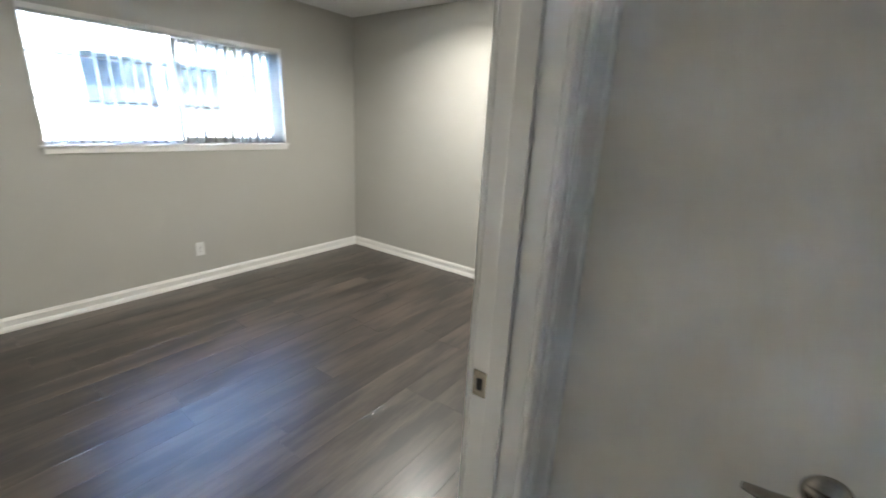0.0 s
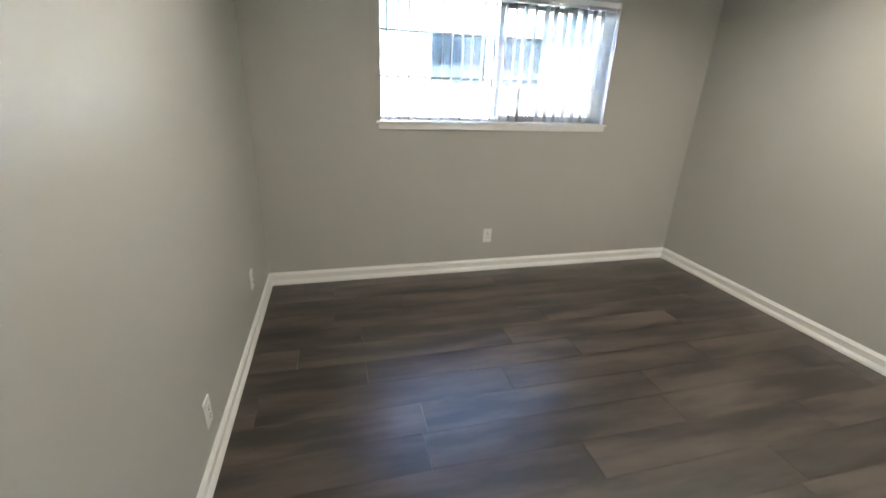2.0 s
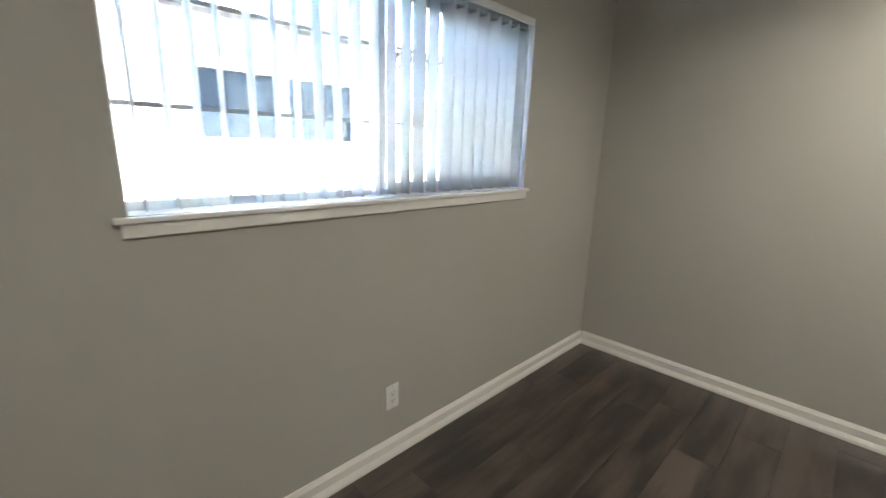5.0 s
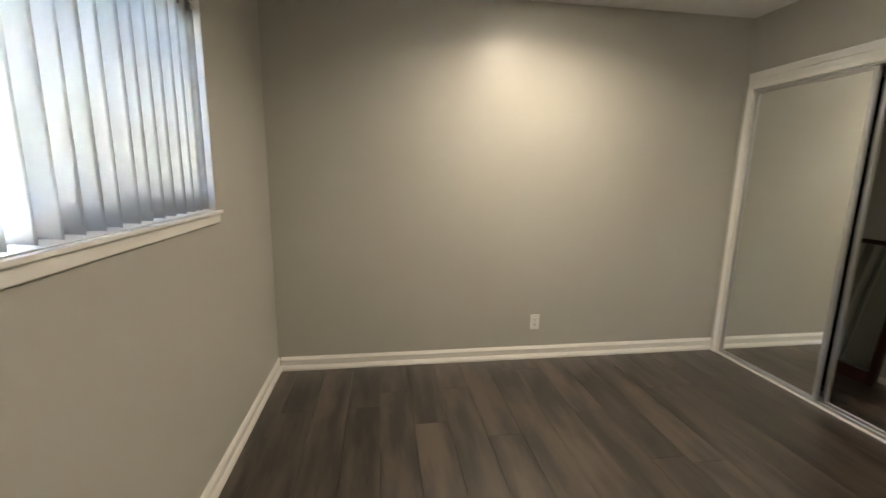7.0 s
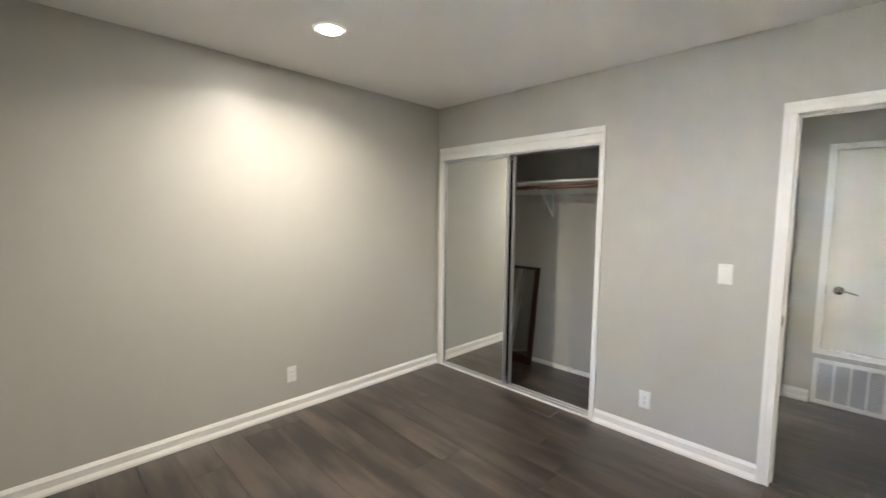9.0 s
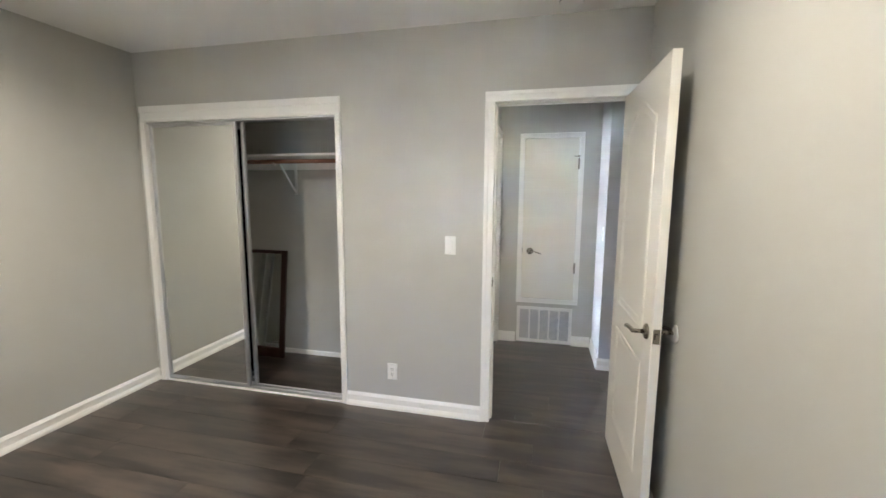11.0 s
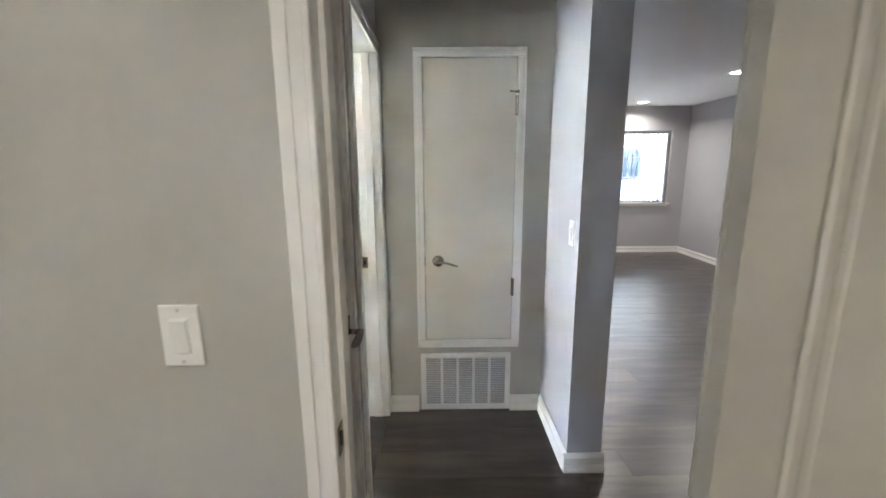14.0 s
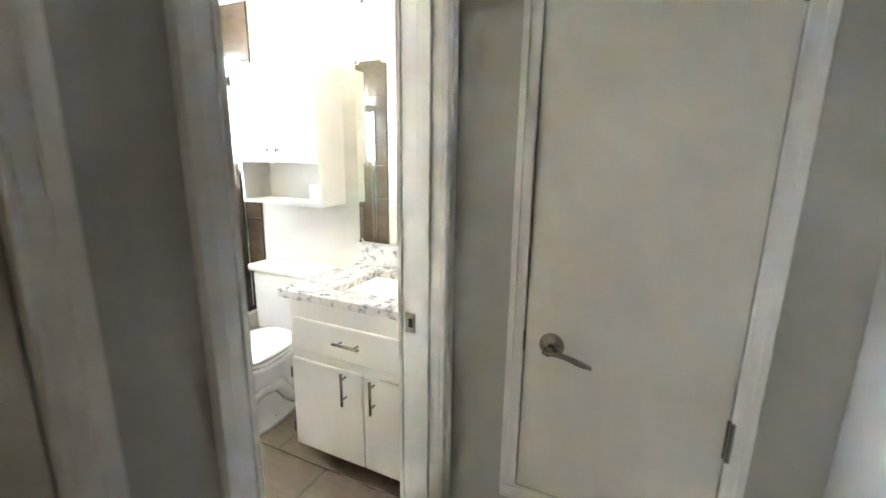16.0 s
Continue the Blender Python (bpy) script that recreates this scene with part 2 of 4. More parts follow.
def extrude_profile(bm, profile, p, q, out):
    """Runs a (depth, height) outline from p to q along a wall; out is the way off the wall."""
    p, q, out = Vector(p), Vector(q), Vector(out)
    a = [bm.verts.new(p + out * d + Vector((0, 0, h))) for d, h in profile]
    c = [bm.verts.new(q + out * d + Vector((0, 0, h))) for d, h in profile]
    k = len(profile)
    for i in range(k):
        bm.faces.new((a[i], a[(i + 1) % k], c[(i + 1) % k], c[i]))
    bm.faces.new(a[::-1])
    bm.faces.new(c)
    return bm


def thing(name, label, category, group="", kind=""):
    return tagged(new(name), label, category, group, kind)


def setting(name, bm, material, label="", category="wall"):
    return tagged(finish(name, bm, material), label, category, "", "structure")


# ---- structure ----
T = 0.12
x0, x1, z0, z1 = WIN
setting("wall_north", boxes((-T, x0, ROOM_L, ROOM_L + 0.15, 0, ROOM_H), (x1, ROOM_W + T, ROOM_L, ROOM_L + 0.15, 0, ROOM_H),
                            (x0, x1, ROOM_L, ROOM_L + 0.15, 0, z0), (x0, x1, ROOM_L, ROOM_L + 0.15, z1, ROOM_H)), WALL,
        "warm grey painted bedroom wall with a wide window")
setting("wall_east", boxes((ROOM_W, ROOM_W + T, CLO_B - T, ROOM_L, 0, ROOM_H)), WALL, "warm grey painted bedroom wall")
setting("wall_west", boxes((-T, 0, 0, ROOM_L, 0, ROOM_H)), WALL, "warm grey painted bedroom wall beside the open door")
d0, d1, dz = DOOR
c0, c1, cz = CLO
setting("wall_south", boxes((-T, d0 - 0.018, -T, 0, 0, ROOM_H), (d0 - 0.018, d1 + 0.018, -T, 0, dz + 0.018, ROOM_H), (d1 + 0.018, c0 - 0.015, -T, 0, 0, ROOM_H),
                            (c0 - 0.015, c1 + 0.015, -T, 0, cz + 0.015, ROOM_H), (c1 + 0.015, ROOM_W, -T, 0, 0, ROOM_H)), WALL,
        "grey painted bedroom wall with closet and doorway")
setting("wall_closet", boxes((CLO_W - 0.1, CLO_W, CLO_B, -T, 0, ROOM_H), (HALL_E + T, ROOM_W, CLO_B - T, CLO_B, 0, ROOM_H)), WALL,
        "grey painted walls inside the closet")
h0, h1, hz = HDOOR
b0, b1, bz = BDOOR
HE, HE2 = HALL_E, HALL_E + T
setting("wall_hall_east", boxes((HE, HE2, h1 + 0.015, -T, 0, HALL_H), (HE, HE2, h0 - 0.015, h1 + 0.015, hz + 0.015, HALL_H), (HE, HE2, b1 + 0.018, h0 - 0.015, 0, HALL_H),
                                (HE, HE2, b0 - 0.018, b1 + 0.018, bz + 0.018, HALL_H), (HE, HE2, BATH_S, b0 - 0.018, 0, HALL_H)), WALL,
        "grey painted hallway wall with two doorways")
l0, l1, lz0, lz1 = LIN
LT = HALL_S - 0.12
setting("wall_hall_south", boxes((LIV_E, l0, LT, HALL_S, 0, HALL_H), (l1, HE, LT, HALL_S, 0, HALL_H), (l0, l1, LT, HALL_S, 0, lz0), (l0, l1, LT, HALL_S, lz1, HALL_H)), WALL,
        "grey painted end wall of the hallway")
# unseen board added behind the cupboard door to stop light leaking round it
setting("wall_linen_light_stop", boxes((l0 - 0.03, l1 + 0.03, LT - 0.06, LT - 0.01, lz0 - 0.03, lz1 + 0.03)), WALL, "unseen back of the linen cupboard, keeping outside light from the door gaps")
setting("wall_stub", boxes((LIV_E, HALL_W, HALL_S, -1.032, 0, HALL_H)), LIVWALL, "short grey painted wall between hallway and living room")
setting("wall_living_east", boxes((LIV_E, LIV_E + T, LIV_S, LT, 0, HALL_H)), LIVWALL, "grey painted living room wall")
w0, w1, wz0, wz1 = LWIN
setting("wall_living_south", boxes((LIV_W - T, w0, LIV_S - T, LIV_S, 0, HALL_H), (w1, LIV_E + T, LIV_S - T, LIV_S, 0, HALL_H),
                                   (w0, w1, LIV_S - T, LIV_S, 0, wz0), (w0, w1, LIV_S - T, LIV_S, wz1, HALL_H)), LIVWALL,
        "cool grey living room wall with a bright window")
setting("wall_living_west", boxes((LIV_W - T, LIV_W, LIV_S, -T, 0, HALL_H)), LIVWALL, "cool grey painted living room wall")
setting("wall_living_north", boxes((LIV_W - T, -T, -T, 0, 0, HALL_H)), LIVWALL, "cool grey painted living room wall")
setting("wall_bath_south", boxes((HE, 3.6, BATH_S - T, BATH_S, 0, BATH_H)), BATHWALL, "cream painted bathroom wall")
setting("wall_bath_north", boxes((HE2, 3.6, BATH_N - 0.004, CLO_B - T - 0.002, 0, BATH_H)), BATHWALL, "cream painted bathroom wall")
setting("wall_bath_east", boxes((3.36, 3.48, BATH_S, BATH_N, 0, 1.3), (3.36, 3.48, BATH_S, BATH_N, 2.15, BATH_H), (3.36, 3.48, BATH_S, -2.0, 1.3, 2.15), (3.36, 3.48, -1.1, BATH_N, 1.3, 2.15)), BATHWALL, "bathroom wall behind the tub")
setting("wall_bath_west", boxes((HE2, HE2 + 0.004, BATH_S, b0 - 0.02, 0, BATH_H), (HE2, HE2 + 0.004, b1 + 0.02, BATH_N, 0, BATH_H),
                                (HE2, HE2 + 0.004, b0 - 0.02, b1 + 0.02, bz + 0.02, BATH_H)), BATHWALL, "cream painted bathroom wall")
setting("ceiling", boxes((-T, ROOM_W + T, -T, ROOM_L + 0.15, ROOM_H, ROOM_H + 0.12), (HE2, ROOM_W + T, CLO_B - T, -T, ROOM_H, ROOM_H + 0.12)), CEIL, "white textured bedroom ceiling", "ceiling")
setting("ceiling_hall", boxes((LIV_W - T, HE2, LIV_S - T, -T, HALL_H, HALL_H + 0.2)), CEIL, "white textured ceiling of hallway and living room", "ceiling")
setting("ceiling_bath", boxes((HE2, 3.6, BATH_S - T, CLO_B - T, BATH_H, BATH_H + 0.16)), CEIL, "white bathroom ceiling", "ceiling")

# ---- floors ----
floor = setting("floor", boxes((LIV_W, HE2, LIV_S, -T, -0.05, -0.006), (-T, ROOM_W, -T, ROOM_L, -0.05, -0.006), (CLO_W, ROOM_W, CLO_B, -T, -0.05, -0.006)), UNDER,
                "dark grey-brown wood-look plank floor", "floor")
floor_bath = setting("floor_bathroom", boxes((HE2 - 0.03, 3.4, BATH_S, BATH_N, -0.05, -0.004)), GROUT, "taupe rectangular tile bathroom floor", "floor")

BASE = [(0, 0), (0.019, 0), (0.0185, 0.014), (0.011, 0.034), (0.0095, 0.036), (0.0095, 0.070), (0.011, 0.073), (0.0035, 0.092), (0.002, 0.096), (0, 0.096)]


def baseboard(p, q, out, profile=BASE):
    ob = setting("baseboard", extrude_profile(bmesh.new(), profile, (*p, 0), (*q, 0), (*out, 0)), TRIM, "white moulded baseboard", "baseboard")
    return ob


CW = 0.058
baseboard((0, ROOM_L), (ROOM_W, ROOM_L), (0, -1))
baseboard((ROOM_W, 0), (ROOM_W, ROOM_L - 0.015), (-1, 0))
baseboard((0, 0.0), (0, ROOM_L - 0.015), (1, 0))
baseboard((d1 + CW, 0), (c0 - 0.038, 0), (0, 1))
baseboard((0.757, HALL_S), (HE - 0.002, HALL_S), (0, 1))
baseboard((HALL_W + 0.015, HALL_S), (0.216, HALL_S), (0, 1))
baseboard((HALL_W, HALL_S), (HALL_W, -1.032), (1, 0))
baseboard((LIV_E - 0.015, -1.032), (HALL_W + 0.015, -1.032), (0, 1))
baseboard((LIV_E, LIV_S), (LIV_E, -1.032), (-1, 0))
baseboard((HE, b1 + CW), (HE, h0 - 0.046), (-1, 0))
baseboard((LIV_W, LIV_S), (LIV_E, LIV_S), (0, 1))
baseboard((LIV_W, LIV_S + 0.015), (LIV_W, -T), (1, 0))
baseboard((LIV_W + 0.015, -T), (d0 - CW - 0.002, -T), (0, -1))
SMALLBASE = [(0, 0), (0.012, 0), (0.012, 0.032), (0.008, 0.04), (0, 0.04)]
baseboard((CLO_W, CLO_B), (ROOM_W, CLO_B), (0, 1), SMALLBASE)
baseboard((CLO_W, CLO_B + 0.012), (CLO_W, -T), (1, 0), SMALLBASE)


# ---- casings: mitred look with a stepped face ----
def casing_bar(bm, a0, a1, b0_, b1_, axis, face, sign, vertical, inner):
    """A stepped board. a: along the wall, b: height; face: the wall's plane; sign: way off the wall; inner: which side faces the opening."""
    def put(u0, u1, v0, v1, t0, t1, bev=0.002):
        f0, f1 = sorted((face + sign * t0, face + sign * t1))
        if axis == "x":
            box(bm, u0, u1, f0, f1, v0, v1, bev)
        else:
            box(bm, f0, f1, u0, u1, v0, v1, bev)
    put(a0, a1, b0_, b1_, 0, 0.011)
    if vertical:
        w = a1 - a0
        if inner > 0:
            put(a0, a0 + w * 0.42, b0_, b1_, 0.011, 0.017)
            put(a1 - w * 0.2, a1, b0_, b1_, 0.011, 0.014)
        else:
            put(a1 - w * 0.42, a1, b0_, b1_, 0.011, 0.017)
            put(a0, a0 + w * 0.2, b0_, b1_, 0.011, 0.014)
    else:
        h = b1_ - b0_
        put(a0, a1, b1_ - h * 0.42, b1_, 0.011, 0.017)
        put(a0, a1, b0_, b0_ + h * 0.2, 0.011, 0.014)


def casing(name, u0, u1, top, axis, face, sign, w=CW, bottom=0.0, sill=False, head=None, label="white painted door casing"):
    head = head or w
    ob = thing(name, label, "trim", "", "structure")
    bm = bmesh.new(); casing_bar(bm, u0 - w, u0, bottom, top, axis, face, sign, True, 1); part("side_casing", bm, TRIM, ob)
    bm = bmesh.new(); casing_bar(bm, u1, u1 + w, bottom, top, axis, face, sign, True, -1); part("side_casing", bm, TRIM, ob)
    bm = bmesh.new(); casing_bar(bm, u0 - w, u1 + w, top, top + head, axis, face, sign, False, 0); part("head_casing", bm, TRIM, ob)
    if sill:
        bm = bmesh.new(); casing_bar(bm, u0 - w, u1 + w, bottom - w, bottom, axis, face, sign, False, 0); part("bottom_casing", bm, TRIM, ob)
    return ob


casing("trim_bedroom_door", d0, d1, dz, "x", 0, 1)
casing("trim_bedroom_door_hall", d0, d1, dz, "x", -T, -1)
casing("trim_closet", c0, c1, cz, "x", 0, 1, 0.038, head=0.11, label="white painted closet casing with a tall header")
casing("trim_hall_closet", h0, h1, hz, "y", HE, -1, 0.046)
casing("trim_bathroom_door", b0, b1, bz, "y", HE, -1)
casing("trim_bathroom_inside", b0, b1, bz, "y", HE2 + 0.004, 1)
casing("trim_linen", l0, l1, lz1, "x", HALL_S, 1, 0.045, lz0, True, label="white painted frame round the linen cupboard door")

# jambs with stops
jb = thing("door_frame_bedroom", "white painted wooden door jamb with a stop", "door frame", "", "structure")
part("jamb", boxes((d1, d1 + 0.018, -T, 0, 0, dz), (d1 - 0.011, d1, -0.078, -0.04, 0, dz), bevel=0.0015), TRIM, jb)
part("jamb", boxes((d0 - 0.018, d0, -T, 0, 0, dz), (d0, d0 + 0.011, -0.078, -0.04, 0, dz), bevel=0.0015), TRIM, jb)
part("head_jamb", boxes((d0 - 0.018, d1 + 0.018, -T, 0, dz, dz + 0.018), (d0 + 0.011, d1 - 0.011, -0.078, -0.04, dz - 0.011, dz), bevel=0.0015), TRIM, jb)
strike = part("strike_plate", boxes((d1 - 0.003, d1, -0.035, -0.003, 0.885, 0.945), bevel=0.001), NICKEL, jb, "brushed nickel strike plate")
part("latch_hole", boxes((d1 - 0.0045, d1 - 0.003, -0.025, -0.013, 0.902, 0.928)), SLOT, strike)
jb = thing("door_frame_bathroom", "white painted bathroom door jamb", "door frame", "", "structure")
part("jamb", boxes((HE, HE2, b0 - 0.018, b0, 0, bz), (HE + 0.03, HE + 0.07, b0, b0 + 0.011, 0, bz), bevel=0.0015), TRIM, jb)
part("jamb", boxes((HE, HE2, b1, b1 + 0.018, 0, bz), (HE + 0.03, HE + 0.07, b1 - 0.011, b1, 0, bz), bevel=0.0015), TRIM, jb)
part("head_jamb", boxes((HE, HE2, b0 - 0.018, b1 + 0.018, bz, bz + 0.018), bevel=0.0015), TRIM, jb)
strike = part("strike_plate", boxes((HE + 0.078, HE + 0.112, b0, b0 + 0.003, 0.895, 0.955), bevel=0.001), NICKEL, jb, "brushed nickel strike plate")
part("latch_hole", boxes((HE + 0.088, HE + 0.100, b0 + 0.003, b0 + 0.0045, 0.912, 0.938)), SLOT, strike)
setting("trim_threshold", boxes((d0, d1, -0.065, -0.035, -0.004, 0.003), bevel=0.0015), FLOORWOOD, "dark flat floor strip under the doorway", "trim")
setting("trim_bath_threshold", boxes((HE + 0.005, HE + 0.098, b0 + 0.011, b1 - 0.011, -0.004, 0.007), bevel=0.003), FLOORWOOD, "dark wooden threshold strip", "trim")


# ---- doors ----
def lever(parent, m, name="door_handle", flip=1, curl=0.0):
    """Rosette on the face, neck off it, and a flat lever: local x along the lever, -y off the door."""
    h = part(name, lathe(bmesh.new(), [(0.0325, 0), (0.0325, -0.004), (0.028, -0.010), (0.016, -0.014), (0.013, -0.016)], (0, 0, 0), "Y", 28), NICKEL, parent, "brushed nickel lever handle", True)
    h.matrix_basis = m
    bm = bmesh.new()
    cyl(bm, (0, -0.012, 0), (0, -0.058, 0), 0.0095, 0.0085, 16)
    part("neck", bm, NICKEL, h, "", True)
    pts, rad = [], []
    for i in range(11):
        u = i / 10
        pts.append((flip * (-0.012 + 0.118 * u), -0.054 - 0.006 * math.sin(u * 3.1), 0.006 * math.sin(u * 3.14) - 0.016 * u * u - curl * u ** 3 + 0.010 * max(0, u - 0.75) * 4))
        rad.append(0.0105 + 0.004 * u - 0.010 * max(0, u - 0.8) * 3)
    bm = bmesh.new()
    sweep(bm, pts, rad, 12, 0.45)
    part("grip", bm, NICKEL, h, "", True)
    return h


def panel_mould(bm, loop, y, prof=((0, 0), (0.006, 0.004), (0.014, -0.008), (0.026, -0.008), (0.034, 0.002))):
    """A raised moulding round a closed outline (x, z) on a face at y; prof: (inward, off the face)."""
    n = len(loop)
    c = Vector((sum(p[0] for p in loop) / n, sum(p[1] for p in loop) / n))
    rings = []
    for inward, off in prof:
        ring = []
        for i, p in enumerate(loop):
            a, b = Vector(loop[i - 1]), Vector(loop[(i + 1) % n])
            p = Vector(p)
            e1, e2 = (p - a).normalized(), (b - p).normalized()
            n1, n2 = Vector((-e1.y, e1.x)), Vector((-e2.y, e2.x))
            nn = n1 + n2
            nn = nn / max(0.35, nn.length_squared / 2) if nn.length > 1e-4 else n1
            if nn.dot(c - p) < 0:
                nn = -nn
            q = p + nn * inward
            ring.append(bm.verts.new((q.x, y - off, q.y)))
        rings.append(ring)
    for a, b in zip(rings, rings[1:]):
        for k in range(n):
            bm.faces.new((a[k], a[(k + 1) % n], b[(k + 1) % n], b[k]))


def two_panel_door(width, height, thick=0.035):
    """Moulded door: arched upper and square lower panel on both faces. Local x from the hinge, -y is one face."""
    bm = boxes((0, width, 0, thick, 0, height), bevel=0.002)
    s, rise = 0.132, 0.095
    lower = [(s, 0.215), (width - s, 0.215), (width - s, 0.735), (s, 0.735)]
    top = height - 0.105
    arch = [(s, 0.862), (width - s, 0.862), (width - s, top - rise)]
    for i in range(1, 12):
        u = i / 12
        arch.append((width - s - (width - 2 * s) * u, top - rise + rise * (0.5 - 0.5 * math.cos(2 * math.pi * u)) ** 0.8))
    arch.append((s, top - rise))
    for loop in (lower, arch):
        panel_mould(bm, loop, 0.0, ((0, -0.001), (0.004, 0.0025), (0.010, 0.0042), (0.018, 0.0012), (0.030, 0.0006), (0.036, 0.002), (0.046, 0.0012), (0.05, -0.001)))
        panel_mould(bm, loop, thick, ((0, 0.001), (0.004, -0.0025), (0.010, -0.0042), (0.018, -0.0012), (0.030, -0.0006), (0.036, -0.002), (0.046, -0.0012), (0.05, 0.001)))
    return bm


bed_door = thing("bedroom_door", "off-white moulded two-panel arched door, standing wide open", "door")
# local x runs from the hinge to the free edge, local +y towards the west wall
bed_door.matrix_world = Matrix.Translation((0.120, 0.022, 0)) @ Matrix.Rotation(radians(91.4), 4, "Z")
DW = 0.77
leaf = part("door_leaf", two_panel_door(DW, 1.965), DOORWHITE, bed_door)
leaf.location = (0, 0, 0.012)
lever(bed_door, pose(DW - 0.066, 0, 0.903), flip=-1)
lever(bed_door, pose(DW - 0.066, 0.035, 0.903, 0, 0, 180), flip=1)
latch = part("latch_plate", boxes((DW - 0.001, DW + 0.002, 0.005, 0.030, 0.873, 0.933), (DW + 0.002, DW + 0.009, 0.011, 0.024, 0.892, 0.914), bevel=0.001), NICKEL, bed_door, "brushed nickel latch plate")
for hz_ in (0.22, 1.0, 1.76):
    bm = bmesh.new(); cyl(bm, (-0.006, 0.036, hz_ - 0.045), (-0.006, 0.036, hz_ + 0.045), 0.006, n=12); part("hinge", bm, NICKEL, bed_door)

hall_door = thing("hall_closet_door", "plain off-white flush closet door, closed, in the hallway", "door")
part("door_leaf", boxes((HE + 0.004, HE + 0.04, h0 + 0.003, h1 - 0.003, 0.012, hz - 0.003), bevel=0.0015), DOORWHITE, hall_door)
lever(hall_door, pose(HE + 0.004, h0 + 0.075, 0.905, 0, 0, -90), flip=-1)
part("latch_plate", boxes((HE - 0.002, HE + 0.004, h0 - 0.004, h0 + 0.004, 0.875, 0.935), bevel=0.0015), NICKEL, hall_door)

linen = thing("linen_cupboard_door", "off-white flush linen cupboard door, closed, above a vent grille", "door")
part("door_leaf", boxes((l0 + 0.003, l1 - 0.003, HALL_S - 0.03, HALL_S + 0.002, lz0 + 0.003, lz1 - 0.003), bevel=0.0015), DOORWHITE, linen)
lever(linen, pose(l1 - 0.075, HALL_S + 0.002, 0.915, 0, 0, 180), flip=1, curl=0.012)
part("latch_plate", boxes((l1 - 0.004, l1 + 0.004, HALL_S, HALL_S + 0.008, 0.885, 0.945), bevel=0.0015), NICKEL, linen)
for hz_ in (0.765, 1.74):
    bm = boxes((l0 - 0.012, l0 + 0.008, HALL_S + 0.002, HALL_S + 0.006, hz_ - 0.05, hz_ + 0.05), bevel=0.001)
    cyl(bm, (l0 - 0.001, HALL_S + 0.014, hz_ - 0.05), (l0 - 0.001, HALL_S + 0.014, hz_ + 0.05), 0.0065, n=12)
    part("hinge", bm, NICKEL, linen, "brushed nickel hinge")
bm = bmesh.new()
cyl(bm, (l0 - 0.001, HALL_S + 0.014, 1.80), (l0 - 0.001, HALL_S + 0.014, 1.815), 0.009, n=12)
sweep(bm, [(l0, HALL_S + 0.014, 1.805), (l0 + 0.02, HALL_S + 0.03, 1.806), (l0 + 0.042, HALL_S + 0.034, 1.806)], [0.004, 0.004, 0.005], 10)
part("hinge_stop", bm, NICKEL, linen, "small hinge-pin door stop")

# bathroom door, swung in flat beside the doorway
bath_door = thing("bathroom_door", "off-white bathroom door, swung fully inwards", "door")
bath_door.matrix_world = Matrix.Translation((HE2 + 0.03, b1 + 0.002, 0)) @ Matrix.Rotation(radians(3), 4, "Z")
part("door_leaf", boxes((0, 0.60, 0, 0.035, 0.012, 1.975), bevel=0.002), DOORWHITE, bath_door)

jb = thing("door_frame_hall_closet", "white painted closet door jamb", "door frame", "", "structure")
part("jamb", boxes((HE, HE2, h0 - 0.015, h0, 0, hz), bevel=0.001), TRIM, jb)
part("jamb", boxes((HE, HE2, h1, h1 + 0.015, 0, hz), bevel=0.001), TRIM, jb)
part("head_jamb", boxes((HE, HE2, h0 - 0.015, h1 + 0.015, hz, hz + 0.015), bevel=0.001), TRIM, jb)

# return-air grille below the linen door
gr = thing("return_air_grille", "white metal return-air grille with fine louvres", "vent")
gx0, gx1, gz0, gz1 = 0.217, 0.742, 0.008, 0.366
GY = HALL_S
part("frame", boxes((gx0, gx0 + 0.03, GY, GY + 0.010, gz0, gz1), (gx1 - 0.03, gx1, GY, GY + 0.010, gz0, gz1), (gx0 + 0.03, gx1 - 0.03, GY, GY + 0.010, gz0, gz0 + 0.03),
                    (gx0 + 0.03, gx1 - 0.03, GY, GY + 0.010, gz1 - 0.03, gz1), bevel=0.002), PLASTIC, gr)
# grey sheet coloured as the shade between the louvres
part("shade_backing", boxes((gx0 + 0.01, gx1 - 0.01, GY + 0.0005, GY + 0.002, gz0 + 0.01, gz1 - 0.01)), plain("grille_shadow", (0.36, 0.37, 0.39), 0.8), gr)
n_l = 26
louv = bpy.data.meshes.new("louvre")
bmL = boxes((gx0 + 0.03, gx1 - 0.03, -0.0035, 0.0035, -0.0007, 0.0007))
bmesh.ops.rotate(bmL, verts=bmL.verts, cent=(0, 0, 0), matrix=Matrix.Rotation(radians(40), 3, "X"))
bmL.to_mesh(louv); bmL.free(); louv.materials.append(PLASTIC)
for i in range(n_l):
    o = new("louvre", louv)
    o.parent = gr
    o.location = (0, GY + 0.006, gz0 + 0.036 + i * (gz1 - gz0 - 0.072) / (n_l - 1))
for i in range(1, 5):
    xx = gx0 + 0.03 + (gx1 - gx0 - 0.06) * i / 5
    part("divider", boxes((xx - 0.008, xx + 0.008, GY + 0.001, GY + 0.0105, gz0 + 0.03, gz1 - 0.03), bevel=0.001), PLASTIC, gr)

